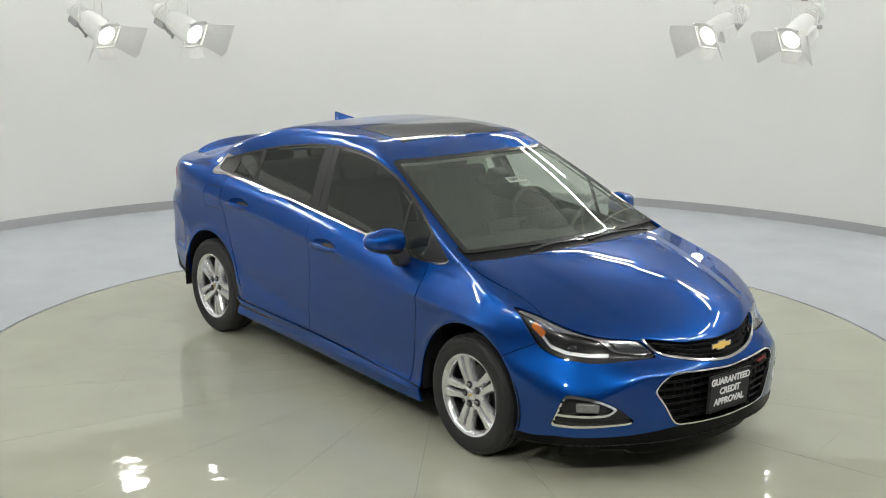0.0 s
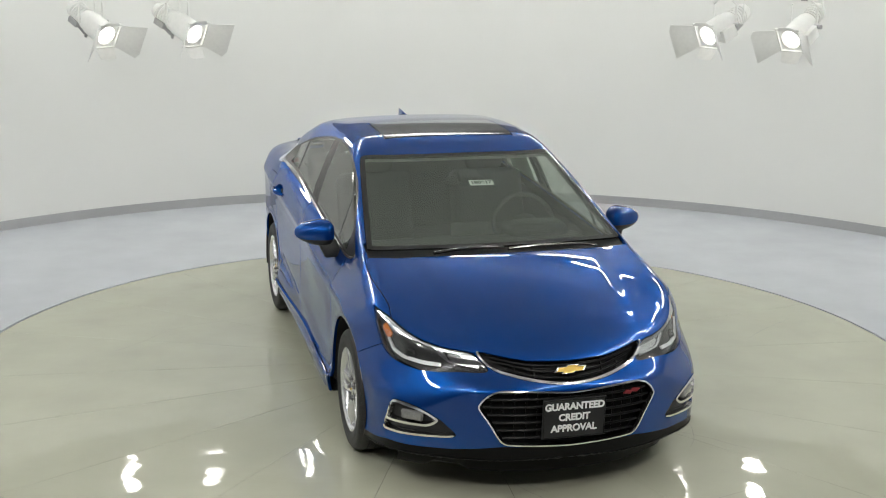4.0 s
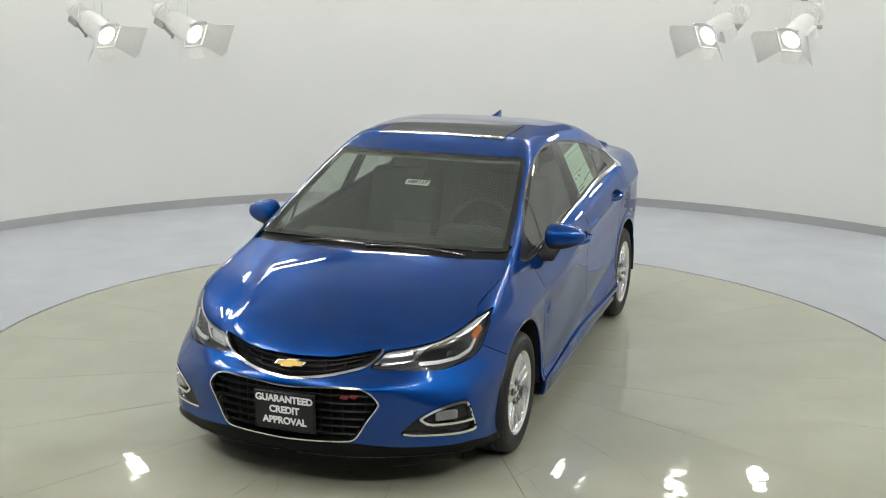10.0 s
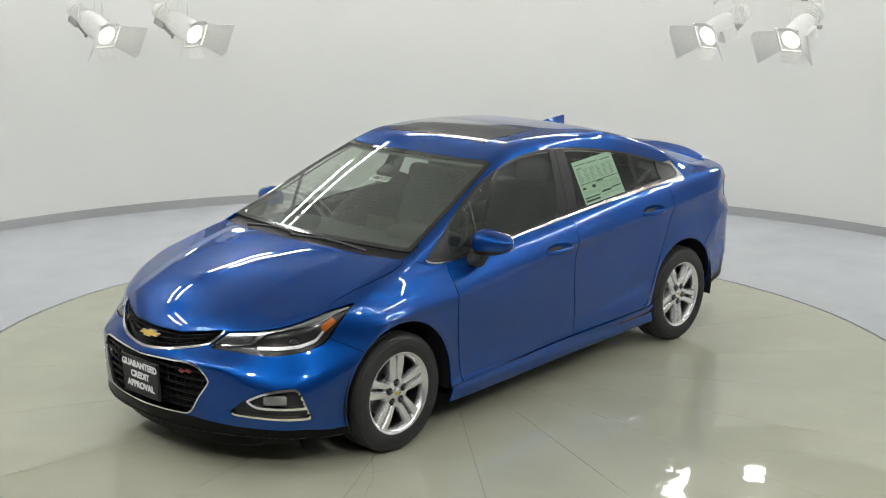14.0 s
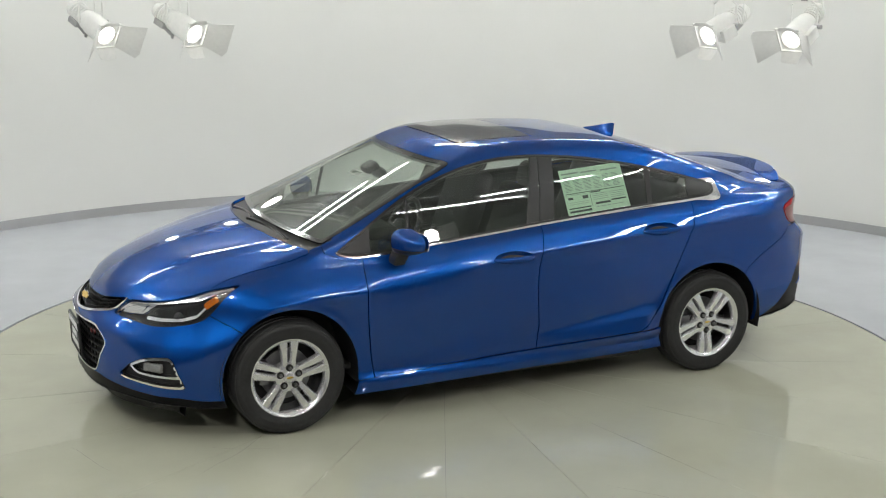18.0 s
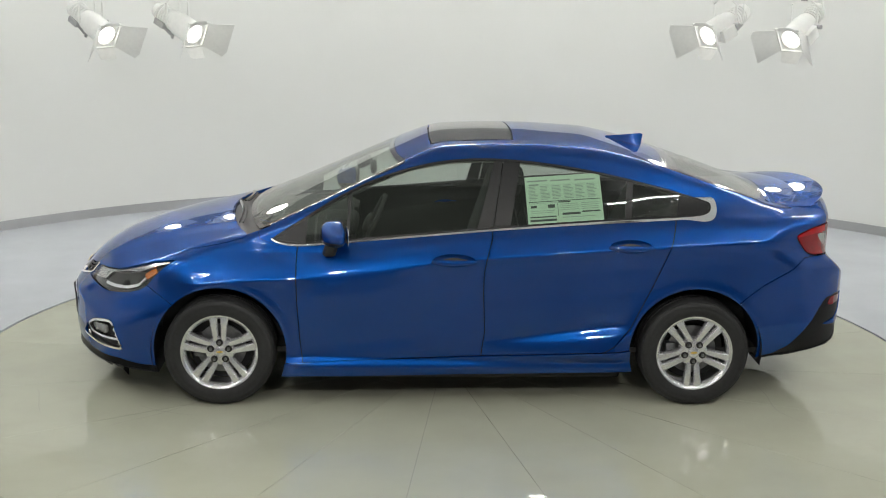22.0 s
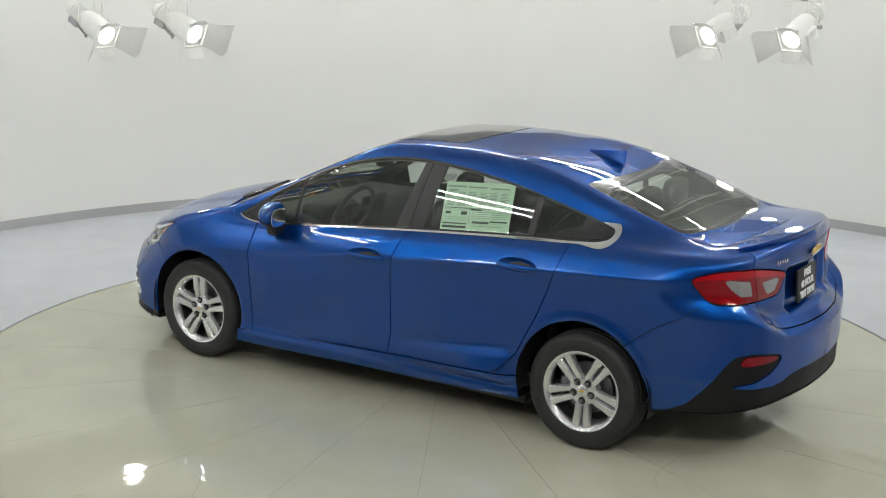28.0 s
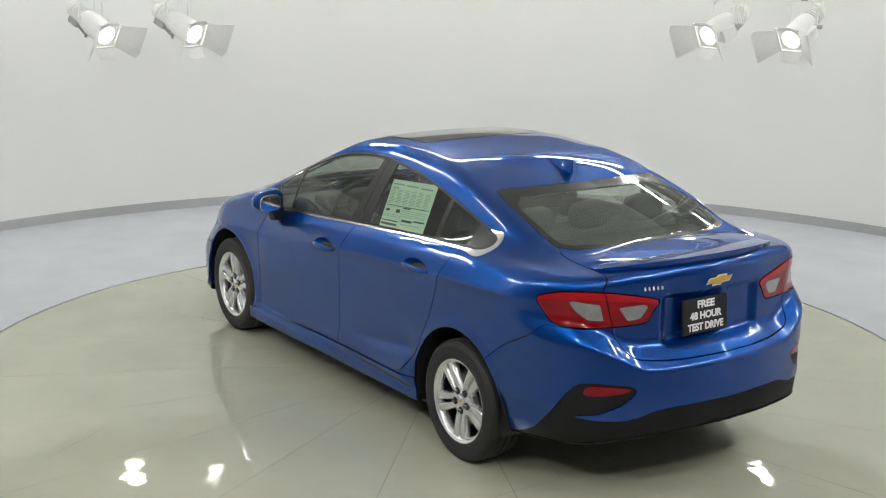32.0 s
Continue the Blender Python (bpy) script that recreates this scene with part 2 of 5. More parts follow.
plan = curve((-2.4, 0.58), (-2.2, 0.765), (-2.0, 0.848), (-1.75, 0.886), (-1.4, 0.898), (-0.8, 0.892), (0.0, 0.89), (0.8, 0.89), (1.3, 0.897),
             (1.6, 0.886), (1.8, 0.86), (2.0, 0.81), (2.2, 0.71))
crease = curve((-2.3, 1.0), (-1.9, 0.982), (-1.5, 0.962), (-0.95, 0.928), (-0.5, 0.897), (0.0, 0.862), (0.2, 0.838), (0.45, 0.795), (0.7, 0.762), (0.95, 0.748), (1.3, 0.737), (1.6, 0.70), (2.3, 0.62))
below_soft = curve((-0.75, -0.055), (-0.62, -0.022), (-0.50, -0.004), (-0.40, -0.016), (-0.25, -0.010), (-0.12, -0.003), (0.0, -0.008), (0.06, -0.034), (0.14, -0.088),
                   (0.25, -0.17), (0.4, -0.29), soft=0.02)
below_crisp = curve((-0.75, -0.055), (-0.62, -0.022), (-0.50, -0.006), (-0.40, -0.014), (-0.25, -0.018), (-0.12, -0.017), (-0.05, -0.013), (-0.005, -0.0045), (0.0, -0.0045), (0.06, -0.040),
                    (0.14, -0.092), (0.25, -0.17), (0.4, -0.29), soft=0.006)
top_z = curve((-2.4, 1.09), (-2.2, 1.14), (-2.0, 1.153), (-1.85, 1.155), (-1.5, 1.14), (-1.22, 1.115), (-0.67, 1.08), (-0.19, 1.045), (0.6, 0.98), (1.0, 0.968),
              (1.2, 1.012), (1.3, 0.999), (1.44, 0.979), (1.6, 0.951), (1.8, 0.904), (2.0, 0.838), (2.15, 0.76), (2.3, 0.63))
top_drop = curve((-2.3, 0.13), (-1.9, 0.11), (-1.5, 0.08), (-1.0, 0.06), (0.8, 0.06), (1.2, 0.07), (1.6, 0.155), (2.0, 0.27), (2.3, 0.3))
bottom = curve((-2.4, 0.37), (-2.1, 0.31), (-1.73, 0.27), (-1.0, 0.208), (0.95, 0.185), (1.7, 0.195), (2.0, 0.218), (2.35, 0.232))
nose_low = curve((-0.2, 2.305), (0, 2.312), (0.2, 2.302), (0.33, 2.277), (0.44, 2.235), (0.54, 2.18), (0.65, 2.11), (0.75, 2.03), (0.84, 1.92), (0.9, 1.78))
nose_up = curve((-0.2, 2.25), (0, 2.262), (0.2, 2.23), (0.355, 2.165), (0.45, 2.12), (0.55, 2.06), (0.65, 1.98), (0.75, 1.86), (0.82, 1.7), (0.9, 1.5))
nose_z = curve((0.1, -0.03), (0.25, -0.01), (0.4, 0.0), (0.52, 0.0), (0.62, 0.0), (0.72, -0.01), (0.85, -0.12), (1.0, -0.3))
tail_low = curve((-0.2, -2.355), (0, -2.365), (0.25, -2.348), (0.49, -2.292), (0.65, -2.23), (0.76, -2.145), (0.84, -2.02), (0.9, -1.82))
tail_up = curve((-0.2, -2.24), (0, -2.25), (0.3, -2.215), (0.5, -2.17), (0.62, -2.14), (0.7, -2.098), (0.78, -2.01), (0.86, -1.83))
tail_z = curve((0.2, 0.05), (0.35, 0.01), (0.5, 0.0), (0.65, 0.0), (0.8, -0.005), (1.0, 0.0), (1.1, -0.012), (1.2, 0.0))
glass_plan = curve((-2.0, -0.2), (-1.75, -0.105), (-1.45, -0.028), (-1.0, 0.002), (-0.2, 0.006), (0.5, -0.006), (1.1, -0.02), (1.4, -0.04))
glass_sec = curve((0.85, 0.83), (1.0, 0.772), (1.1, 0.735), (1.2, 0.692), (1.3, 0.642), (1.4, 0.585), (1.5, 0.51))
roof_z = curve((-1.9, 1.12), (-1.6, 1.25), (-1.35, 1.354), (-1.1, 1.415), (-0.8, 1.455), (-0.45, 1.475), (-0.15, 1.477), (0.15, 1.461), (0.42, 1.422), (0.7, 1.33))
screen = curve((0.90, 1.54), (0.98, 1.315), (1.10, 1.02), (1.24, 0.70), (1.36, 0.42), (1.45, 0.19))
backlight = curve((1.05, -2.12), (1.14, -1.87), (1.25, -1.545), (1.36, -1.21), (1.45, -0.9))


def field(x, y, z):
    """Below zero inside the body."""
    ay = np.abs(y)
    v = z - crease(x)
    lead = step(0.55, -0.05, x) + 0.75 * step(0.75, 0.95, x) * step(1.75, 1.5, x)
    w = plan(x) + below_soft(v) * (1 - lead) + below_crisp(v) * lead
    for cx in (1.345, -1.345):
        d = np.hypot(x - cx, z - 0.325)
        w = w + 0.006 * np.exp(-((d - 0.388) / 0.028) ** 2)
    sill = step(-1.2, -0.9, x) * step(1.1, 0.85, x)
    w = w + 0.024 * sill * step(0.292 + 0.012 * x, 0.232 + 0.012 * x, z)
    rise_line = 0.335 + 0.145 * np.clip((0.2 - x) / 1.08, 0, 1)
    w = w + 0.27 * smax(rise_line - z, 0 * z, 0.012) * step(0.35, -0.75, x) * step(-1.0, -0.88, x) * step(0.25, 0.33, z) - 0.010 * np.exp(-((z - rise_line) / 0.05) ** 2) * step(0.35, -0.5, x) * step(-1.0, -0.85, x)
    turn = (x + 1.62) * -0.621 + (z - 0.60) * -0.784
    w = w - 0.13 * smin(smax(turn, 0 * z, 0.015), 0.22 + 0 * z, 0.1) * step(-1.55, -1.72, x)
    side = ay - w
    s = step(0.45, 0.75, ay)
    blend = step(0.56 - 0.13 * s, 0.67 + 0.04 * s, z)
    nose = x - (nose_low(ay) * (1 - blend) + nose_up(ay) * blend + nose_z(z))
    ledge = 0.672 + 0.125 * step(0.42, 0.76, ay)
    rb = smax(smin((z - ledge) / 0.10, 1 + 0 * z, 0.25), 0 * z, 0.12)
    pocket = 0.032 * step(0.33, 0.27, ay) * step(0.735, 0.775, z) * step(1.0, 0.965, z)
    tail = (tail_low(ay) * (1 - rb) + tail_up(ay) * rb + tail_z(z)) + pocket - x
    dome = 0.40 + 0.13 * np.clip((2.1 - x) / 0.9, 0, 1)
    rise = 0.008 * (1 - step(dome - 0.06, dome + 0.05, ay)) * step(1.15, 1.4, x) * (1 - step(2.0, 2.2, x))
    top = z - (top_z(x) + rise - top_drop(x) * ay * ay)
    low = smax(smax(side, nose * 0.8, 0.06), tail * 0.8, 0.06)
    low = smax(low, top, 0.05)
    low = np.maximum(low, bottom(x) - z)
    gs = (ay - glass_sec(z) - glass_plan(x)) * 0.9
    fw = (x - screen(z) + 0.28 * ay * ay) * 0.42
    bw = (backlight(z) + 0.26 * ay * ay - x) * 0.33
    rt = z - (roof_z(x) - 0.055 * ay * ay - 0.25 * np.maximum(ay - 0.35, 0) ** 2)
    cab = smax(smax(fw, bw, 0.03), rt, 0.03)
    cab = smax(gs, cab, 0.045)
    cab = np.maximum(cab, 0.9 + 0.17 * np.clip(-x - 0.9, 0, 1) - z)
    return smin(low, cab, 0.018 + 0.10 * step(-0.9, -1.4, x) * step(0.52, 0.70, ay))


def body_grid():
    z0, xr, xf = 0.56, -1.45, 1.3
    phi = np.linspace(0, 1, 231)
    phi = np.pi * (phi + 0.035 * np.sin(2 * np.pi * phi))
    stations = []
    nr, nf, nm = 120, 120, 275
    for i in range(nr):
        stations.append((xr, -math.pi / 2 * (1 - i / nr)))
    for i in range(nm + 1):
        stations.append((xr + (xf - xr) * i / nm, 0.0))
    for i in range(1, nf + 1):
        stations.append((xf, math.pi / 2 * i / nf))
    ox = np.array([s[0] for s in stations])[:, None]
    psi = np.array([s[1] for s in stations])[:, None]
    dx = np.sin(psi) + 0 * phi
    dy = np.cos(psi) * np.sin(phi)
    dz = np.cos(psi) * np.cos(phi)
    ox = ox + 0 * phi
    lo, hi = np.zeros_like(dx), np.full_like(dx, 1.7)
    for _ in range(24):
        mid = (lo + hi) / 2
        out = field(ox + dx * mid, dy * mid, z0 + dz * mid) > 0
        hi = np.where(out, mid, hi)
        lo = np.where(out, lo, mid)
    r = (lo + hi) / 2
    V = np.stack([ox + dx * r, dy * r, z0 + dz * r], -1)
    V[:, 0, 1] = 0
    V[:, -1, 1] = 0
    n, m = V.shape[:2]
    V = V.reshape(-1, 3)
    e = 0.005
    N = np.stack([field(V[:, 0] + e, V[:, 1], V[:, 2]) - field(V[:, 0] - e, V[:, 1], V[:, 2]),
                  field(V[:, 0], V[:, 1] + e, V[:, 2]) - field(V[:, 0], V[:, 1] - e, V[:, 2]),
                  field(V[:, 0], V[:, 1], V[:, 2] + e) - field(V[:, 0], V[:, 1], V[:, 2] - e)], -1)
    N /= np.linalg.norm(N, axis=1)[:, None] + 1e-12
    idx = np.arange(n * m).reshape(n, m)
    Q = np.stack([idx[:-1, :-1], idx[1:, :-1], idx[1:, 1:], idx[:-1, 1:]], -1).reshape(-1, 4)
    return V, N, Q


def rounded(pts, n=5, closed=True):
    """Catmull-Rom through the points of an outline."""
    p = np.array(pts, float)
    out = []
    k = len(p)
    for i in range(k if closed else k - 1):
        a, b, c, d = (p[(i - 1) % k], p[i], p[(i + 1) % k], p[(i + 2) % k]) if closed else (p[max(i - 1, 0)], p[i], p[i + 1], p[min(i + 2, k - 1)])
        for j in range(n):
            t = j / n
            out.append(0.5 * (2 * b + (c - a) * t + (2 * a - 5 * b + 4 * c - d) * t * t + (3 * b - a - 3 * c + d) * t ** 3))
    if not closed:
        out.append(p[-1])
    return np.array(out)


def outline_distance(u, v, poly):
    """Signed distance to an outline, below zero inside."""
    best = np.full(u.shape, 1e9)
    inside = np.zeros(u.shape, bool)
    k = len(poly)
    for i in range(k):
        (ax, ay), (bx, by) = poly[i], poly[(i + 1) % k]
        ex, ey = bx - ax, by - ay
        t = np.clip(((u - ax) * ex + (v - ay) * ey) / (ex * ex + ey * ey + 1e-12), 0, 1)
        best = np.minimum(best, (u - ax - t * ex) ** 2 + (v - ay - t * ey) ** 2)
        if abs(ey) > 1e-9:
            inside ^= ((ay > v) != (by > v)) & (u < ex * (v - ay) / ey + ax)
    return np.where(inside, -1, 1) * np.sqrt(best)


class Sheet:
    """A piece of the body's surface: points, normals, four-sided faces and cut faces."""

    def __init__(self, V, N, Q, P=()):
        self.V, self.N, self.Q, self.P = V, N, Q, list(P)

    def cut(self, d, gap=0.0):
        """Parts the sheet where d is 0: the piece with d below -gap, and the rest above gap."""
        extra_v, extra_n, base = [], [], len(self.V)

        def clip(f, sign, level):
            out = []
            for i in range(len(f)):
                a, b = f[i], f[(i + 1) % len(f)]
                da, db = sign * val(a) - level, sign * val(b) - level
                if da >= 0:
                    out.append(a)
                if (da >= 0) != (db >= 0):
                    t = da / (da - db)
                    extra_v.append(self.V[a] * (1 - t) + self.V[b] * t)
                    extra_n.append(self.N[a] * (1 - t) + self.N[b] * t)
                    out.append(base + len(extra_v) - 1)
            return out

        def val(i):
            return d[i]

        dq = d[self.Q] if len(self.Q) else np.zeros((0, 4))
        q_in, q_out = (dq <= -gap).all(1), (dq >= gap).all(1)
        mixed = [tuple(f) for f in self.Q[~q_in & ~q_out]] + self.P
        p_in, p_out = [], []
        for f in mixed:
            lo, hi = clip(f, -1, gap), clip(f, 1, gap)
            if len(lo) > 2:
                p_in.append(tuple(lo))
            if len(hi) > 2:
                p_out.append(tuple(hi))
        V = np.vstack([self.V, np.array(extra_v).reshape(-1, 3)])
        N = np.vstack([self.N, np.array(extra_n).reshape(-1, 3)])
        return Sheet(V, N, self.Q[q_in], p_in), Sheet(V, N, self.Q[q_out], p_out)

    def compact(self):
        faces = [tuple(f) for f in self.Q] + self.P
        used = sorted({i for f in faces for i in f})
        back = {i: k for k, i in enumerate(used)}
        return self.V[used], self.N[used], [tuple(back[i] for i in f) for f in faces]

    def build(self, name, mat, parent, label="", mirror=0, rim=0.012, offset=0.0):
        """mirror 0: this side; 1: both sides in one mesh; -1: the other side."""
        V, N, F = self.compact()
        if not len(F):
            return None
        N = N / (np.linalg.norm(N, axis=1)[:, None] + 1e-12)
        V = V + N * offset
        verts, faces, nors = [], [], []
        for s in ((1, -1) if mirror == 1 else (-1,) if mirror == -1 else (1,)):
            k = np.array((1, s, 1))
            base = len(verts)
            verts += list(V * k)
            nn = N * k
            for f in F:
                g = f if s > 0 else f[::-1]
                faces.append(tuple(base + i for i in g))
                nors += [nn[i] for i in g]
            if rim:
                seen = {}
                for f in F:
                    for i in range(len(f)):
                        a, b = f[i], f[(i + 1) % len(f)]
                        if (b, a) in seen:
                            seen[(b, a)] = None
                        else:
                            seen[(a, b)] = True
                for (a, b), on in seen.items():
                    if not on or (abs(V[a][1]) < 1e-6 and abs(V[b][1]) < 1e-6):
                        continue
                    c = len(verts)
                    verts += [V[a] * k, V[b] * k, (V[b] - N[b] * rim) * k, (V[a] - N[a] * rim) * k]
                    g = (c + 1, c, c + 3, c + 2) if s > 0 else (c, c + 1, c + 2, c + 3)
                    faces.append(g)
                    p = [verts[i] for i in g]
                    fn = np.cross(p[1] - p[0], p[3] - p[0])
                    fn = fn / (np.linalg.norm(fn) + 1e-12)
                    nors += [fn] * 4
        return mesh_object(name, verts, faces, mat, parent, label, normals=nors)


# ---- more materials ----
def clear_glass(name, tint, gloss=0.07, rough=0.0, haze_share=0.0):
    mat = bpy.data.materials.new(name)
    mat.use_nodes = True
    nt = mat.node_tree
    nt.nodes.remove(nt.nodes["Principled BSDF"])
    out = nt.nodes["Material Output"]
    tr = nt.nodes.new("ShaderNodeBsdfTransparent")
    tr.inputs[0].default_value = (*tint, 1)
    gl = nt.nodes.new("ShaderNodeBsdfGlossy")
    gl.inputs["Roughness"].default_value = rough
    gl.inputs["Color"].default_value = (1, 1, 1, 1)
    lw = nt.nodes.new("ShaderNodeLayerWeight")
    lw.inputs["Blend"].default_value = 0.5
    pw = nt.nodes.new("ShaderNodeMath")
    pw.operation = "POWER"
    pw.inputs[1].default_value = 5.0
    nt.links.new(lw.outputs["Facing"], pw.inputs[0])
    fr = nt.nodes.new("ShaderNodeMath")
    fr.operation = "MULTIPLY_ADD"
    fr.inputs[1].default_value, fr.inputs[2].default_value = 0.9, gloss
    nt.links.new(pw.outputs[0], fr.inputs[0])
    mix = nt.nodes.new("ShaderNodeMixShader")
    nt.links.new(fr.outputs[0], mix.inputs[0])
    nt.links.new(tr.outputs[0], mix.inputs[1])
    nt.links.new(gl.outputs[0], mix.inputs[2])
    if not haze_share:
        nt.links.new(mix.outputs[0], out.inputs[0])
        return mat
    # A pale diffuse share imitates the veil of reflected light on the panes.
    haze = nt.nodes.new("ShaderNodeBsdfDiffuse")
    haze.inputs["Color"].default_value = (0.62, 0.70, 0.60, 1)
    coord, haze_noise, share = nt.nodes.new("ShaderNodeTexCoord"), nt.nodes.new("ShaderNodeTexNoise"), nt.nodes.new("ShaderNodeMapRange")
    haze_noise.inputs["Scale"].default_value = 3.0
    nt.links.new(coord.outputs["Object"], haze_noise.inputs["Vector"])
    share.inputs["To Min"].default_value, share.inputs["To Max"].default_value = 0.7 * haze_share, 1.3 * haze_share
    nt.links.new(haze_noise.outputs["Fac"], share.inputs["Value"])
    veil = nt.nodes.new("ShaderNodeMixShader")
    nt.links.new(share.outputs[0], veil.inputs[0])
    nt.links.new(mix.outputs[0], veil.inputs[1])
    nt.links.new(haze.outputs[0], veil.inputs[2])
    nt.links.new(veil.outputs[0], out.inputs[0])
    return mat


M_SCREEN = clear_glass("windscreen_glass", (0.74, 0.80, 0.74), haze_share=0.07)
M_TINT = clear_glass("side_glass", (0.72, 0.77, 0.73), haze_share=0.022)
M_COVER = clear_glass("lamp_cover", (0.93, 0.94, 0.94))
M_REDLENS = material("red_lamp_lens", (0.34, 0.002, 0.006), 0.12, 0, 0.5, 140, 0.25, spec=0.25)
M_REDDEEP = material("deep_red_lens", (0.19, 0.002, 0.005), 0.15, 0, 0.6, 140, 0.25, spec=0.25)
M_CLEARLENS = material("clear_lamp_lens", (0.32, 0.31, 0.30), 0.2, 0.45, 1.0, 120, 0.2, 0.4, 260)
M_GUIDE = material("white_light_guide", (0.8, 0.81, 0.83), 0.3, 0.35, 1.0, 300, 0.1, 0.5, 200)
M_FOG = material("fog_lamp_glass", (0.22, 0.22, 0.22), 0.15, 0.3, 1.0, 120, 0.3, 0.4, 260)
M_AMBER = material("amber_lens", (0.55, 0.14, 0.01), 0.2, 0, 1.0, 140, 0.2)
M_SMOKE = material("lamp_housing", (0.014, 0.014, 0.015), 0.3, 0.2, 0.4, 60, 0.3)
M_SATINCHROME = material("lamp_reflector", (0.72, 0.72, 0.74), 0.18, 1.0, 0, 90, 0.1)
M_GOLD = material("gold_badge", (0.62, 0.42, 0.10), 0.5, 0.5, 0.15)
M_REDBADGE = material("red_badge", (0.22, 0.02, 0.025), 0.35, 0.3, 0.4)
M_WHITE = material("white_print", (0.8, 0.8, 0.8), 0.6, 0, 0, 80, 0.03)
M_SEAT = material("charcoal_seat_cloth", (0.035, 0.036, 0.037), 0.9, 0, 0, 90, 0.3, 0.3, 500)
M_LINER = material("grey_headliner", (0.30, 0.30, 0.29), 0.9, 0, 0, 50, 0.1)
M_PAPER = material("pale_green_paper", (0.66, 0.88, 0.68), 0.7, 0, 0, 30, 0.03)
M_INK = material("dark_ink", (0.08, 0.10, 0.09), 0.7)
M_GREYINK = material("grey_ink", (0.36, 0.44, 0.38), 0.7)

# ---- the car: panels ----
car = tagged(empty("car"), "metallic blue compact sedan with silver alloy wheels on the turntable", "car")
GRID = body_grid()
shell = Sheet(*GRID)
FAR = 9.0


def S():
    return shell.V[:, 0], shell.V[:, 1], shell.V[:, 2]


def take(d, gap=0.002):
    global shell
    got, shell = shell.cut(d, gap)
    return got


def front_u(sheet):
    return sheet.V[:, 1] - sheet.V[:, 0]


def rear_u(sheet):
    return sheet.V[:, 1] + sheet.V[:, 0]


def beyond(u, v, a, b):
    """Signed distance from the line a-b, above zero on its left."""
    (ax, ay), (bx, by) = a, b
    n = math.hypot(bx - ax, by - ay)
    return ((bx - ax) * (v - ay) - (by - ay) * (u - ax)) / n


def both(sheet, name, mat, label="", rim=0.012, offset=0.0, parents=None):
    """The same panel on the car's two sides, each an object."""
    a = sheet.build(name, mat, parents[0] if parents else car, label, 0, rim, offset)
    b = sheet.build(name, mat, parents[1] if parents else car, label, -1, rim, offset)
    return a, b


def line_on_body(pts, axis):
    """Puts points given as (x, z) or (x, y) or (y, z) on the body's surface, from the side, above or front/rear."""
    out = []
    for p in pts:
        if axis == "side":
            o, d = np.array((p[0], 1.4, p[1])), np.array((0, -1.0, 0))
        elif axis == "top":
            o, d = np.array((p[0], p[1], 2.0)), np.array((0, 0, -1.0))
        elif axis == "front":
            o, d = np.array((3.0, p[0], p[1])), np.array((-1.0, 0, 0))
        else:
            o, d = np.array((-3.0, p[0], p[1])), np.array((1.0, 0, 0))
        k = np.linspace(0, 3, 1500)
        f = field(o[0] + k * d[0], o[1] + k * d[1], o[2] + k * d[2])
        i = int(np.argmax(f < 0))
        a, b = k[i - 1], k[i]
        for _ in range(20):
            mid = (a + b) / 2
            q = o + mid * d
            if field(q[0], q[1], q[2]) < 0:
                b = mid
            else:
                a = mid
        out.append(o + b * d)
    return np.array(out)


def normal_at(p):
    e = 0.006
    n = np.array([field(*(p + d)) - field(*(p - d)) for d in np.eye(3) * e])
    return n / np.linalg.norm(n)


def tube(pts, r, segs=8, closed=False, taper=None):
    """A round bar along points."""
    bm = bmesh.new()
    pts = [Vector(p) for p in pts]
    rings = []
    n = len(pts)
    for i, p in enumerate(pts):
        a = pts[(i - 1) % n] if closed or i else p
        b = pts[(i + 1) % n] if closed or i < n - 1 else p
        d = (b - a).normalized()
        u = d.orthogonal().normalized() if abs(d.z) > 0.95 else d.cross(Vector((0, 0, 1))).normalized()
        w = d.cross(u)
        k = r * (taper(i / (n - 1)) if taper else 1)
        rings.append([bm.verts.new(p + u * math.cos(2 * math.pi * j / segs) * k + w * math.sin(2 * math.pi * j / segs) * k) for j in range(segs)])
    for i in range(n if closed else n - 1):
        a, b = rings[i], rings[(i + 1) % n]
        for j in range(segs):
            bm.faces.new((a[j], a[(j + 1) % segs], b[(j + 1) % segs], b[j]))
    if not closed:
        bm.faces.new(rings[0])
        bm.faces.new(rings[-1][::-1])
    return bm


def mirrored(bm):
    bm2 = bm.copy()
    bmesh.ops.transform(bm2, matrix=Matrix.Diagonal((1, -1, 1, 1)), verts=bm2.verts)
    bmesh.ops.reverse_faces(bm2, faces=bm2.faces)
    return bm2


def pair(name, bm, mat, parents=None, label="", smooth=True):
    """A part on the left side and its mirror image on the right."""
    other = mirrored(bm)
    a = part(name, bm, mat, parents[0] if parents else car, label, smooth)
    b = part(name, other, mat, parents[1] if parents else car, label, smooth)
    return a, b


# wheel openings
for cx in (1.345, -1.345):
    x, y, z = S()
    take(np.where(y > 0.45, np.hypot(x - cx, z - 0.325) - 0.374, FAR), 0)
# underside
x, y, z = S()
take(z - bottom(x) - 0.006, 0).build("underbody", M_BLACK, car, "black plastic underbody", 1, 0)

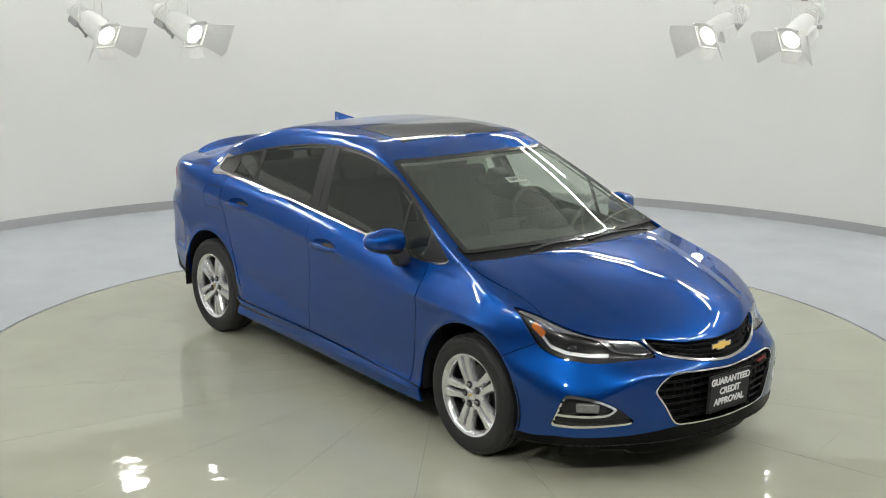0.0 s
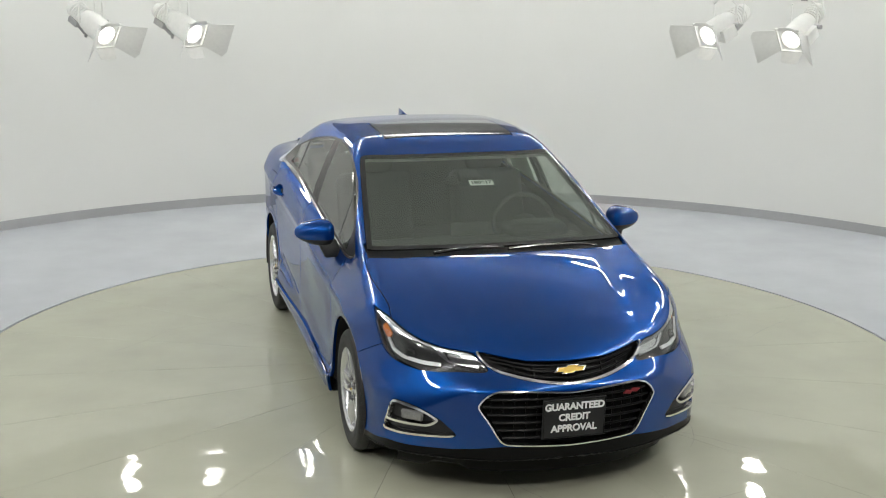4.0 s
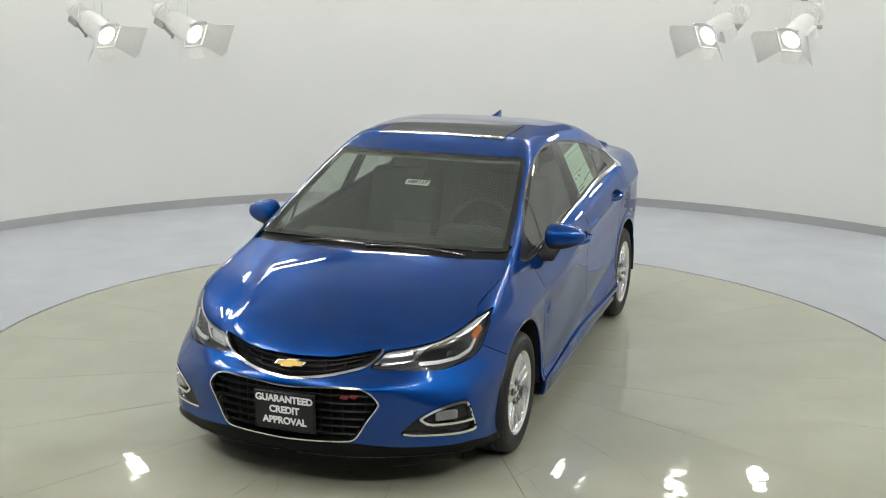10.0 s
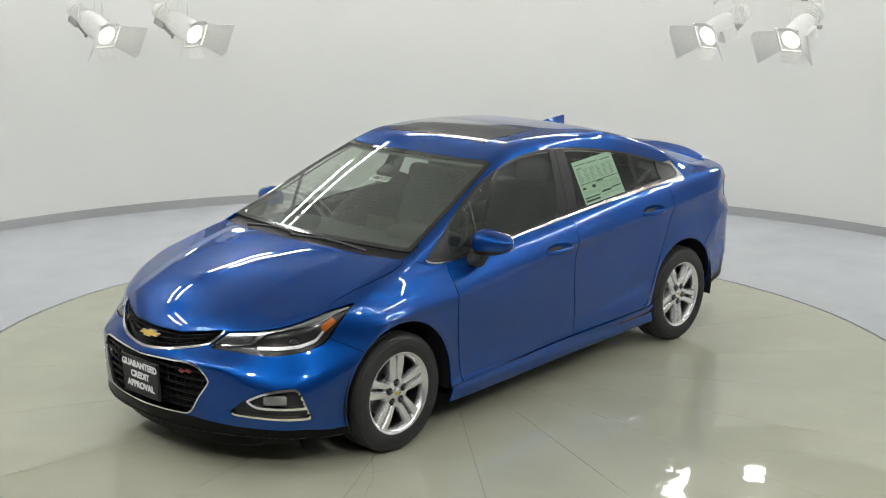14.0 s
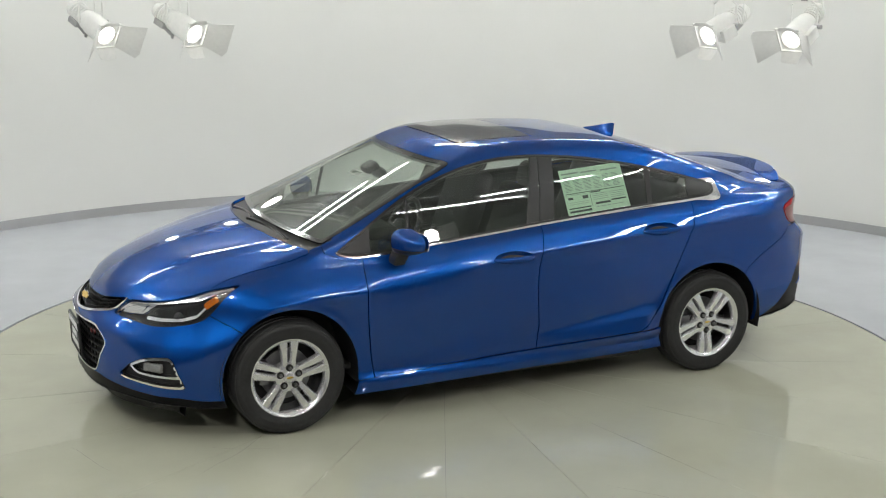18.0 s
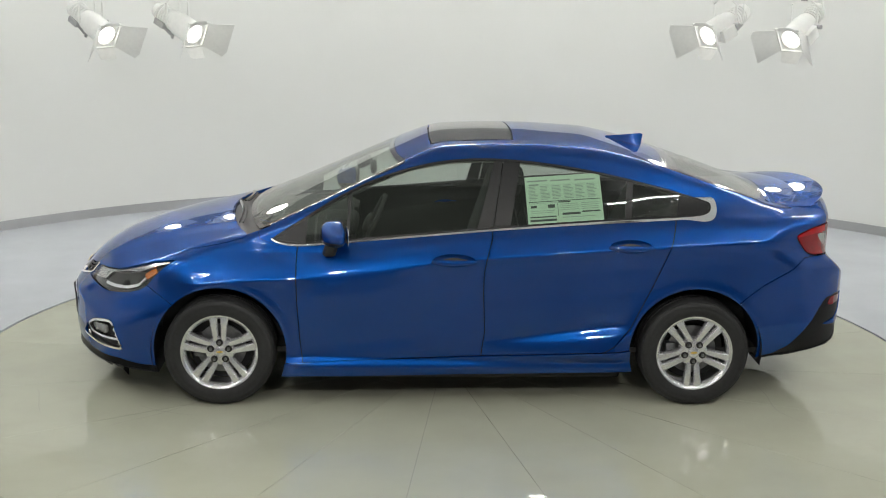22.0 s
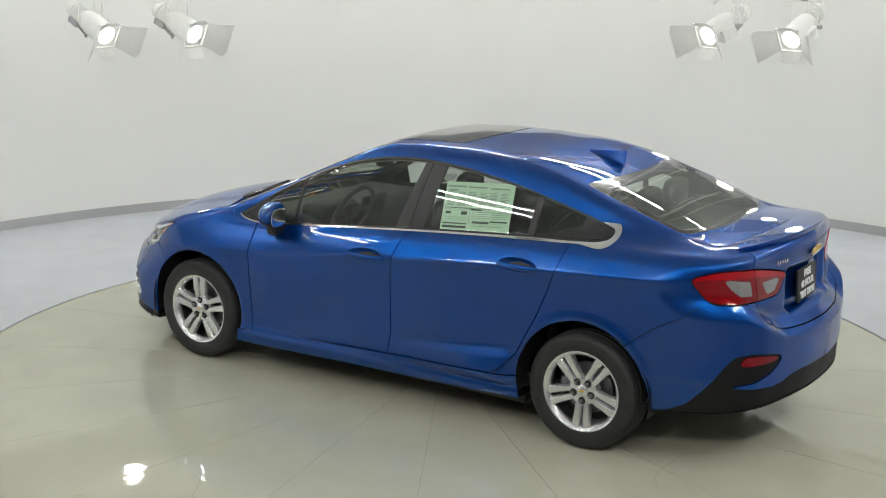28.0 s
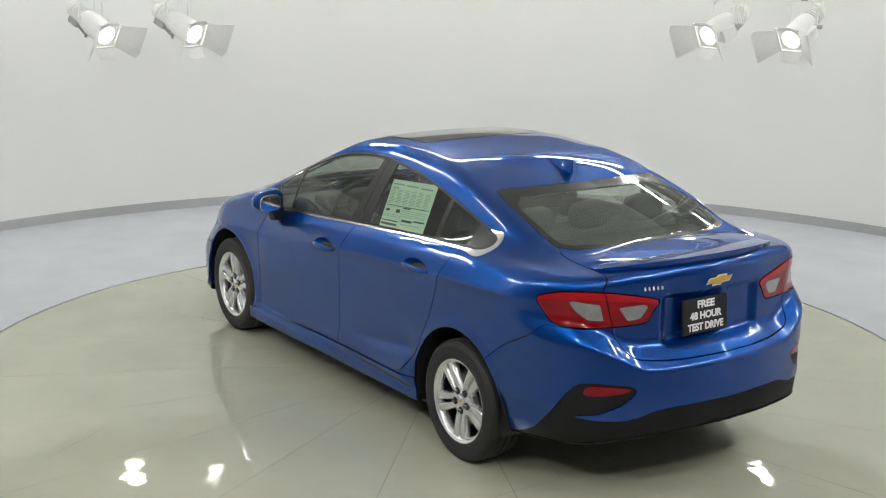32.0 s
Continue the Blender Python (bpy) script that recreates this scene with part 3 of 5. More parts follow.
# side windows
DLO = rounded([(1.045, 0.952), (0.98, 0.932), (0.86, 0.927), (0.6, 0.949), (0.2, 0.982), (-0.19, 1.015), (-0.67, 1.049), (-1.22, 1.084), (-1.40, 1.105), (-1.43, 1.150),
               (-1.38, 1.174), (-1.229, 1.219), (-0.981, 1.282), (-0.79, 1.322), (-0.53, 1.363), (-0.28, 1.386), (-0.087, 1.389), (0.106, 1.373), (0.3, 1.332), (0.483, 1.272),
               (0.612, 1.215), (0.743, 1.147), (0.94, 1.026), (1.03, 0.97)])
x, y, z = S()
dlo = take(np.where((y > 0.4) & (z > 0.85), outline_distance(x, z, DLO), FAR), 0.0005)
# chrome strip below the windows, with the hook behind them
x, y, z = S()
d = outline_distance(x, z, DLO)
width = 0.0105 + 0.023 * (1 - step(-1.44, -1.25, x))
limit = np.where(x < -1.3, 1.186, 0.962 + (1.0 - x) * 0.062)
chrome = take(np.where((y > 0.4) & (z > 0.85), np.maximum(d - width, z - limit), FAR), 0.0005)
both(chrome, "belt_moulding", M_CHROME, "chrome window moulding", 0.012, 0.003)
# pieces of the window opening
rest = dlo


def take_dlo(d, gap=0.0008):
    global rest
    got, rest = rest.cut(d, gap)
    return got


x, z = rest.V[:, 0], rest.V[:, 2]
both(take_dlo(-outline_distance(x, z, DLO) - 0.012), "window_seal", M_BLACK, "black rubber seal")
x, z = rest.V[:, 0], rest.V[:, 2]
both(take_dlo(beyond(x, z, (-1.225, 1.071), (-1.258, 1.214)) * -1), "quarter_trim", M_BLACK, "black plastic window trim")
x, z = rest.V[:, 0], rest.V[:, 2]
front_edge, middle = -0.101 - 0.276 * (z - 1.01), -0.193 - 0.167 * (z - 1.02)
both(take_dlo(np.maximum(x - front_edge, middle + 0.0015 - x)), "door_pillar", M_BLACK, "satin black door pillar")
x, z = rest.V[:, 0], rest.V[:, 2]
middle, rear_edge = -0.193 - 0.167 * (z - 1.02), -0.291 - 0.172 * (z - 1.031)
both(take_dlo(np.maximum(x - middle + 0.0015, rear_edge - x)), "door_pillar", M_BLACK, "satin black door pillar")
x, z = rest.V[:, 0], rest.V[:, 2]
both(take_dlo(np.abs(x - 0.628 + 0.06 * (z - 0.95)) - 0.009), "window_bar", M_BLACK)
x, z = rest.V[:, 0], rest.V[:, 2]
both(take_dlo(np.abs(x + 0.956 + 0.085 * (z - 1.06)) - 0.019), "window_bar", M_BLACK)
x, z = rest.V[:, 0], rest.V[:, 2]
both(take_dlo(0.862 - 0.1 * (z - 0.93) - x), "quarter_trim", M_BLACK, "black plastic window trim")
x, z = rest.V[:, 0], rest.V[:, 2]
both(take_dlo(0.628 - x), "front_quarter_window", M_TINT, "dark tinted glass", 0)
x, z = rest.V[:, 0], rest.V[:, 2]
both(take_dlo(x + 0.956), "rear_quarter_window", M_TINT, "dark tinted glass", 0)
x, z = rest.V[:, 0], rest.V[:, 2]
both(take_dlo(x + 0.23), "rear_door_window", M_TINT, "dark tinted glass", 0)
both(rest, "front_door_window", M_TINT, "dark tinted glass", 0)

# windscreen, rear window and cowl
WS = rounded([(1.24, 0), (1.23, 0.2), (1.202, 0.4), (1.155, 0.62), (1.12, 0.712), (1.08, 0.715), (0.8, 0.672), (0.5, 0.622), (0.34, 0.592), (0.305, 0.555), (0.34, 0.4), (0.365, 0.2), (0.372, 0),
              (0.365, -0.2), (0.34, -0.4), (0.305, -0.555), (0.34, -0.592), (0.5, -0.622), (0.8, -0.672), (1.08, -0.715), (1.12, -0.712), (1.155, -0.62), (1.202, -0.4), (1.23, -0.2)])
x, y, z = S()
d = np.where((x > 0.2) & (z > 0.9), outline_distance(x, y, WS), FAR)
screen_sheet = take(d, 0.001)
ds = outline_distance(screen_sheet.V[:, 0], screen_sheet.V[:, 1], WS)
frit, pane = screen_sheet.cut(-ds - 0.03, 0)
frit.build("windscreen_border", M_GLOSSBLACK, car, "black ceramic glass border", 1, 0.01)
pane.build("windscreen", M_SCREEN, car, "clear laminated windscreen", 1, 0)
x, y, z = S()
d = outline_distance(x, y, WS)
take(np.where((x > 1.0) & (z > 0.9), np.maximum(np.maximum(x - np.interp(y, [0, 0.2, 0.4, 0.6, 0.74], [1.346, 1.334, 1.301, 1.243, 1.19]), 1.06 - x), y - 0.728), FAR), 0.001).build("cowl", M_BLACK, car, "black plastic cowl", 1, 0.02, -0.02)
RW = rounded([(-1.235, 0), (-1.225, 0.2), (-1.195, 0.42), (-1.18, 0.51), (-1.21, 0.54), (-1.45, 0.562), (-1.68, 0.565), (-1.74, 0.54), (-1.785, 0.45), (-1.845, 0.22), (-1.858, 0),
              (-1.845, -0.22), (-1.785, -0.45), (-1.74, -0.54), (-1.68, -0.565), (-1.45, -0.562), (-1.21, -0.54), (-1.18, -0.51), (-1.195, -0.42), (-1.225, -0.2)])
x, y, z = S()
rear_sheet = take(np.where((x < -1.0) & (z > 1.05), outline_distance(x, y, RW), FAR), 0.001)
ds = outline_distance(rear_sheet.V[:, 0], rear_sheet.V[:, 1], RW)
frit, pane = rear_sheet.cut(-ds - 0.035 - 0.06 * step(-1.36, -1.28, rear_sheet.V[:, 0]), 0)
frit.build("rear_window_border", M_GLOSSBLACK, car, "black ceramic glass border", 1, 0.01)
pane.build("rear_window", M_SCREEN, car, "clear heated rear window", 1, 0)

# sunroof
SR = rounded([(0.165, 0), (0.155, 0.36), (0.12, 0.40), (-0.28, 0.40), (-0.32, 0.36), (-0.335, 0), (-0.32, -0.36), (-0.28, -0.40), (0.12, -0.40), (0.155, -0.36)])
x, y, z = S()
take(np.where(z > 1.3, outline_distance(x, y, SR), FAR), 0.004).build("sunroof", M_GLOSSBLACK, car, "closed dark glass sunroof panel", 1, 0.015, 0.001)

# head lamps
HL = rounded([(-0.805, 0.832), (-0.90, 0.822), (-0.994, 0.808), (-1.156, 0.772), (-1.313, 0.744), (-1.504, 0.726), (-1.656, 0.716), (-1.73, 0.682), (-1.79, 0.645), (-1.70, 0.638),
              (-1.621, 0.636), (-1.395, 0.622), (-1.243, 0.627), (-1.085, 0.645), (-0.983, 0.679), (-0.899, 0.755), (-0.84, 0.81)], 4)
x, y, z = S()
lamp = take(np.where((x > 1.3) & (y > 0.25), outline_distance(y - x, z, HL), FAR), 0.0025)
head_lamps = both(lamp, "headlight", M_COVER, "projector headlight with chrome brow and amber corner", 0, 0.0)
back = Sheet(lamp.V - lamp.N * 0.02, lamp.N, lamp.Q, lamp.P)
u, z = front_u(lamp), lamp.V[:, 2]
brow_line = np.interp(-u, [0.8, 0.935, 1.058, 1.23, 1.382, 1.498, 1.62, 1.75], [0.826, 0.799, 0.759, 0.744, 0.725, 0.710, 0.70, 0.66])
brow, back = back.cut(brow_line - z, 0)
both(brow, "brow", M_SATINCHROME, "bright chrome brow strip", 0.01, 0.008, head_lamps)
u, z = front_u(back), back.V[:, 2]
amber, back = back.cut(outline_distance(u, z, np.array([(-0.925, 0.755), (-0.955, 0.782), (-1.035, 0.738), (-1.01, 0.708)])), 0)
both(amber, "side_marker", M_AMBER, "amber side marker", 0.01, -0.004, head_lamps)
u, z = front_u(back), back.V[:, 2]
led_line = np.interp(-u, [0.955, 0.991, 1.068, 1.173, 1.335, 1.45], [0.765, 0.73, 0.668, 0.646, 0.638, 0.639])
led, back = back.cut(np.maximum(np.abs(z - led_line - 0.007) - 0.008, np.maximum(u + 0.98, -1.47 - u)), 0)
both(led, "light_guide", M_GUIDE, "clear white daytime light guide", 0.01, 0.006, head_lamps)
u, z = front_u(back), back.V[:, 2]
split_line = np.interp(-u, [1.38, 1.44, 1.515, 1.6, 1.72], [0.728, 0.703, 0.664, 0.656, 0.648])
divider, back = back.cut(np.maximum(np.abs(z - split_line) - np.interp(-u, [1.4, 1.47, 1.53], [0.009, 0.012, 0.005]), np.maximum(u + 1.385, -1.72 - u)), 0)
both(divider, "divider", M_SATINCHROME, "bright divider between the lamp chambers", 0.01, 0.007, head_lamps)
u, z = front_u(back), back.V[:, 2]
inner, back = back.cut(outline_distance(u, z, rounded([(-1.735, 0.662), (-1.63, 0.69), (-1.50, 0.70), (-1.53, 0.668), (-1.60, 0.652)], 4)), 0)
both(inner, "reflector", M_SATINCHROME, "faceted inner reflector", 0.01, 0.004, head_lamps)
both(back, "housing", M_SMOKE, "dark lamp housing", 0.0, -0.012, head_lamps)
p = line_on_body([(0.70, 0.675)], "front")[0]
n = normal_at(p)
bm = bmesh.new()
bmesh.ops.create_uvsphere(bm, u_segments=24, v_segments=14, radius=0.034)
bmesh.ops.transform(bm, matrix=Matrix.Translation(Vector(p - n * 0.045)), verts=bm.verts)
pair("projector", bm, M_GLOSSBLACK, head_lamps, "round projector lens")

# grilles
UG = rounded([(0, 0.688), (0.2, 0.692), (0.33, 0.712), (0.40, 0.722), (0.385, 0.69), (0.345, 0.658), (0.289, 0.642), (0.15, 0.617), (0, 0.605), (-0.15, 0.617), (-0.289, 0.642), (-0.385, 0.69),
              (-0.40, 0.722), (-0.33, 0.712), (-0.2, 0.692)], 5)
x, y, z = S()
d = np.where(x > 1.9, outline_distance(y, z, UG), FAR)
upper = take(d, 0.001)
x, y, z = S()
d = np.where(x > 1.9, outline_distance(y, z, UG), FAR)
brow_limit = np.interp(np.abs(y), [0, 0.2, 0.33, 0.42], [0.63, 0.642, 0.665, 0.735])
take(np.maximum(d - 0.012, z - brow_limit), 0.0005).build("grille_chrome", M_CHROME, car, "chrome strip below the upper grille", 1, 0.015, 0.004)
upper.build("upper_grille", M_GRILLE, car, "black upper grille", 1, 0.0, -0.035)
for k in range(3):
    pts = []
    for i in range(-14, 15):
        yy = i / 14 * (0.36 - 0.03 * (2 - k))
        lo = np.interp(abs(yy), [0, 0.15, 0.289, 0.345, 0.385], [0.605, 0.617, 0.642, 0.658, 0.69])
        hi = np.interp(abs(yy), [0, 0.2, 0.33, 0.40], [0.688, 0.692, 0.712, 0.722])
        pts.append((yy, lo + (hi - lo) * (0.22 + 0.28 * k)))
    P = line_on_body(pts, "front")
    part("slat", tube([p - normal_at(p) * 0.014 for p in P], 0.0055, 6), M_GRILLE, car, "black grille slat", True)
for yy in (-0.26, -0.17, 0.17, 0.26):
    P = line_on_body([(yy, 0.632 + 0.12 * (abs(yy) - 0.17)), (yy, 0.688)], "front")
    part("grille_rib", tube([p - normal_at(p) * 0.018 for p in P], 0.005, 6), M_GRILLE, car, "", True)

LG = rounded([(0, 0.558), (0.15, 0.566), (0.30, 0.572), (0.36, 0.566), (0.40, 0.545), (0.43, 0.505), (0.425, 0.48), (0.385, 0.42), (0.345, 0.35), (0.32, 0.325), (0.28, 0.317), (0.11, 0.308), (0, 0.305),
              (-0.11, 0.308), (-0.28, 0.317), (-0.32, 0.325), (-0.345, 0.35), (-0.385, 0.42), (-0.425, 0.48), (-0.43, 0.505), (-0.40, 0.545), (-0.36, 0.566), (-0.30, 0.572), (-0.15, 0.566)], 4)
x, y, z = S()
d = np.where(x > 1.9, outline_distance(y, z, LG), FAR)
lower = take(d, 0.0005)
x, y, z = S()
d = np.where(x > 1.9, outline_distance(y, z, LG), FAR)
take(d - 0.008, 0.0005).build("grille_surround", M_CHROME, car, "chrome frame round the lower grille", 1, 0.02, 0.004)
lower.build("lower_grille", M_GRILLE, car, "black lower grille backing", 1, 0.0, -0.05)
for k in range(6):
    zz = 0.34 + 0.038 * k
    half = np.interp(zz, [0.32, 0.35, 0.42, 0.48, 0.505, 0.545], [0.31, 0.34, 0.38, 0.42, 0.425, 0.39])
    P = line_on_body([(half * i / 16, zz) for i in range(-16, 17)], "front")
    part("slat", tube([p - normal_at(p) * 0.022 for p in P], 0.0065, 6), M_GRILLE, car, "black grille slat", True)
for k in range(-7, 8):
    P = line_on_body([(k * 0.055, 0.325), (k * 0.055, 0.40), (k * 0.055, 0.48), (k * 0.055, 0.555)] if abs(k) < 6 else [(k * 0.055, 0.45), (k * 0.055, 0.53)], "front")
    part("grille_rib", tube([p - normal_at(p) * 0.03 for p in P], 0.005, 6), M_GRILLE, car, "", True)

# fog lamps
FOG = rounded([(-1.65, 0.352), (-1.60, 0.385), (-1.536, 0.421), (-1.403, 0.463), (-1.23, 0.478), (-1.17, 0.462), (-1.13, 0.39), (-1.092, 0.322), (-1.12, 0.310), (-1.30, 0.316), (-1.519, 0.327), (-1.62, 0.335)], 4)
x, y, z = S()
fog = take(np.where((x > 1.5) & (y > 0.3), outline_distance(y - x, z, FOG), FAR), 0.0015)
u, z = front_u(fog), fog.V[:, 2]
ARM = rounded([(-1.64, 0.343), (-1.58, 0.335), (-1.45, 0.329), (-1.28, 0.322), (-1.12, 0.319), (-1.107, 0.332), (-1.14, 0.395), (-1.172, 0.452), (-1.19, 0.466), (-1.24, 0.470), (-1.40, 0.455), (-1.515, 0.42), (-1.52, 0.408), (-1.47, 0.385),
               (-1.38, 0.378), (-1.15, 0.373)], 4, False)


def line_distance(u, v, pts):
    """Distance from an open line."""
    best = np.full(u.shape, 1e9)
    for (ax, ay), (bx, by) in zip(pts, pts[1:]):
        ex, ey = bx - ax, by - ay
        t = np.clip(((u - ax) * ex + (v - ay) * ey) / (ex * ex + ey * ey + 1e-12), 0, 1)
        best = np.minimum(best, (u - ax - t * ex) ** 2 + (v - ay - t * ey) ** 2)
    return np.sqrt(best)


ring, fog = fog.cut(line_distance(u, z, ARM) - 0.0068, 0.0005)
fog_surrounds = both(fog, "fog_recess", M_BLACK, "black fog lamp recess", 0.0, -0.03)
both(ring, "fog_bezel", M_CHROME, "chrome fog lamp bezel", 0.03, 0.003, fog_surrounds)
p = line_on_body([(0.715, 0.415)], "front")[0]
n = normal_at(p)
bm = box(0.03, 0.115, 0.05, 0.012, 3)
bmesh.ops.transform(bm, matrix=Matrix.Translation(Vector(p - n * 0.018)) @ pose(0, 0, 0, 0, 0, math.degrees(math.atan2(n[1], n[0]))), verts=bm.verts)
pair("fog_lamp", bm, M_FOG, fog_surrounds, "clear fog lamp lens")

# front lip
x, y, z = S()
lip_line = np.interp(np.abs(y), [0, 0.33, 0.55, 0.72, 0.80, 0.85], [0.300, 0.304, 0.276, 0.266, 0.262, 0.24])
take(np.where(x > 1.68, z - lip_line, FAR), 0.001).build("front_lip", M_GRILLE, car, "black textured lower front lip", 1, 0.02, -0.004)

# air dam below the lip
bm = bmesh.new()
rows = []
for i in range(41):
    yy = -0.74 + 1.48 * i / 40
    xx = float(nose_low(np.array(abs(yy)))) - 0.10
    k = 0.02 * (1 if (i // 4) % 2 else 0) * (abs(yy) > 0.45)
    rows.append([bm.verts.new((xx, yy, 0.25)), bm.verts.new((xx - 0.015, yy, 0.135 + 0.03 * (abs(yy) / 0.74) ** 2 + k)), bm.verts.new((xx - 0.04, yy, 0.136 + k)), bm.verts.new((xx - 0.05, yy, 0.25))])
for a, b in zip(rows, rows[1:]):
    for j in range(3):
        bm.faces.new((a[j], b[j], b[j + 1], a[j + 1]))
part("air_dam", bm, M_GRILLE, car, "black rubber air dam with flaps", True)

part("underbody_pan", box(1.72, 1.47, 0.15, 0.02), M_BLACK, car, "black underbody panel", False, Matrix.Translation((-0.09, 0, 0.195)))

# rear lamps
TL = rounded([(-1.083, 0.99), (-1.18, 1.02), (-1.308, 1.037), (-1.52, 1.036), (-1.70, 1.012), (-1.872, 0.976), (-1.845, 0.93), (-1.80, 0.876), (-1.70, 0.868), (-1.572, 0.866), (-1.40, 0.868), (-1.26, 0.874), (-1.19, 0.889),
              (-1.135, 0.932)], 4)
x, y, z = S()
tail_sheet = take(np.where((x < -1.6) & (y > 0.2), outline_distance(y + x, z, TL), FAR), 0.0035)
u, z = rear_u(tail_sheet), tail_sheet.V[:, 2]
inner_t, outer_t = tail_sheet.cut(u + 1.53 + 0.35 * (1.03 - z), 0.003)


def tail_lamp(sheet, label, window):
    u, z = rear_u(sheet), sheet.V[:, 2]
    white, red = sheet.cut(outline_distance(u, z, np.array(window)), 0.0008)
    u, z = rear_u(red), red.V[:, 2]
    deep, red = red.cut(z - np.interp(-u, [1.08, 1.3, 1.52, 1.7, 1.87], [0.985, 0.998, 0.996, 0.980, 0.955]), 0.0004)
    lamps = both(red, "taillight", M_REDLENS, label, 0.012, 0.004)
    both(deep, "lower_lens", M_REDDEEP, "deep red lower lens", 0.006, 0.003, lamps)
    both(white, "reversing_lens", M_CLEARLENS, "clear reversing lamp window", 0.006, 0.002, lamps)
    return lamps


tail_lamp(outer_t, "red tail lamp with clear window", [(-1.30, 0.986), (-1.33, 0.994), (-1.505, 0.977), (-1.532, 0.898), (-1.43, 0.904), (-1.35, 0.945)])
tail_lamp(inner_t, "red tail lamp on the boot lid", [(-1.62, 0.957), (-1.78, 0.962), (-1.812, 0.948), (-1.758, 0.894), (-1.68, 0.889)])

# rear black bumper part
RB = np.array([(-0.85, 0.18), (-0.9, 0.285), (-1.0, 0.30), (-1.09, 0.345), (-1.12, 0.372), (-1.308, 0.556), (-1.36, 0.60), (-1.40, 0.618), (-1.525, 0.628), (-1.704, 0.612), (-1.755, 0.598), (-1.765, 0.58), (-1.743, 0.553), (-1.674, 0.515),
               (-1.533, 0.477), (-1.38, 0.460), (-1.38, 0.452), (-1.498, 0.444), (-1.70, 0.440), (-1.785, 0.450), (-1.87, 0.472), (-1.95, 0.482), (-2.05, 0.486), (-2.6, 0.486), (-2.6, 0.18)])
x, y, z = S()
rear_black = take(np.where(x < -1.6, outline_distance(y + x, z, RB), FAR), 0.001)
u, z = rear_u(rear_black), rear_black.V[:, 2]
fogr, rear_black = rear_black.cut(np.where(rear_black.V[:, 1] > 0.3, outline_distance(u, z, rounded([(-1.44, 0.597), (-1.50, 0.613), (-1.70, 0.600), (-1.738, 0.588), (-1.69, 0.572), (-1.44, 0.563)], 3)), FAR), 0.001)
diffuser = rear_black.build("rear_diffuser", M_TRIM, car, "black textured lower rear bumper", 1, 0.02, -0.006)
both(fogr, "reflector", M_REDDEEP, "red rear reflector", 0.01, -0.004)

# hood
HD = rounded([(1.35, 0), (1.338, 0.2), (1.305, 0.4), (1.245, 0.6), (1.20, 0.70), (1.20, 0.745), (1.25, 0.752), (1.33, 0.757), (1.473, 0.748), (1.652, 0.728), (1.75, 0.735), (1.95, 0.72), (2.15, 0.55), (2.32, 0.3), (2.36, 0),
              (2.32, -0.3), (2.15, -0.55), (1.95, -0.72), (1.75, -0.735), (1.652, -0.728), (1.473, -0.748), (1.33, -0.757), (1.25, -0.752), (1.20, -0.745), (1.20, -0.70), (1.245, -0.6), (1.305, -0.4), (1.338, -0.2)], 4)
x, y, z = S()
front_z = np.interp(np.abs(y), [0, 0.2, 0.33, 0.42, 0.52, 0.7], [0.687, 0.691, 0.71, 0.716, 0.72, 0.75])
take(np.where((x > 1.1) & (z > 0.6), np.maximum(outline_distance(x, y, HD), front_z - z), FAR), 0.002).build("hood", M_PAINT, car, "", 1, 0.015)

# boot lid
BL = rounded([(0, 0.702), (0.25, 0.703), (0.43, 0.712), (0.515, 0.738), (0.55, 0.79), (0.572, 0.86), (0.60, 0.95), (0.62, 1.03), (0.607, 1.07), (0.585, 1.10), (0.545, 1.16), (0.3, 1.25), (0, 1.25), (-0.3, 1.25), (-0.545, 1.16),
              (-0.585, 1.10), (-0.607, 1.07), (-0.62, 1.03), (-0.60, 0.95), (-0.572, 0.86), (-0.55, 0.79), (-0.515, 0.738), (-0.43, 0.712), (-0.25, 0.703)], 4)
x, y, z = S()
boot = take(np.where(x < -1.7, outline_distance(y, z, BL), FAR), 0.0025).build("boot_lid", M_PAINT, car, "", 1, 0.015)

# front and rear bumper
x, y, z = S()
take(np.where(x > 1.35, outline_distance(x, z, np.array([(1.40, 0.47), (1.646, 0.622), (1.764, 0.69), (1.9, 0.80), (2.6, 0.80), (2.6, 0.0), (1.40, 0.0)])), FAR), 0.0018).build("front_bumper", M_PAINT, car, "", 1, 0.015)
x, y, z = S()
take(np.where(x < -1.35, outline_distance(x, z, np.array([(-1.45, 0.50), (-1.642, 0.655), (-1.73, 0.722), (-1.889, 0.806), (-1.96, 0.868), (-2.06, 0.87), (-2.6, 0.87), (-2.6, 0.0), (-1.45, 0.0)])), FAR), 0.0018).build("rear_bumper", M_PAINT, car, "", 1, 0.015)

# side skirt, doors, wing
x, y, z = S()
both(take(np.where((y > 0.4) & (np.abs(x) < 1.1), z - (0.290 - 0.0385 * (x - 0.268)), FAR), 0.002), "side_skirt", M_PAINT, "", 0.015, 0.012)
FD = np.array([(0.90, 1.05), (0.905, 0.95), (0.911, 0.86), (0.912, 0.77), (0.908, 0.6), (0.895, 0.405), (0.885, 0.32), (0.872, 0.2), (-0.125, 0.2), (-0.13, 0.325), (-0.147, 0.442), (-0.143, 0.55), (-0.138, 0.673), (-0.14, 0.78),
               (-0.155, 0.869), (-0.185, 0.97), (-0.20, 1.1)])
x, y, z = S()


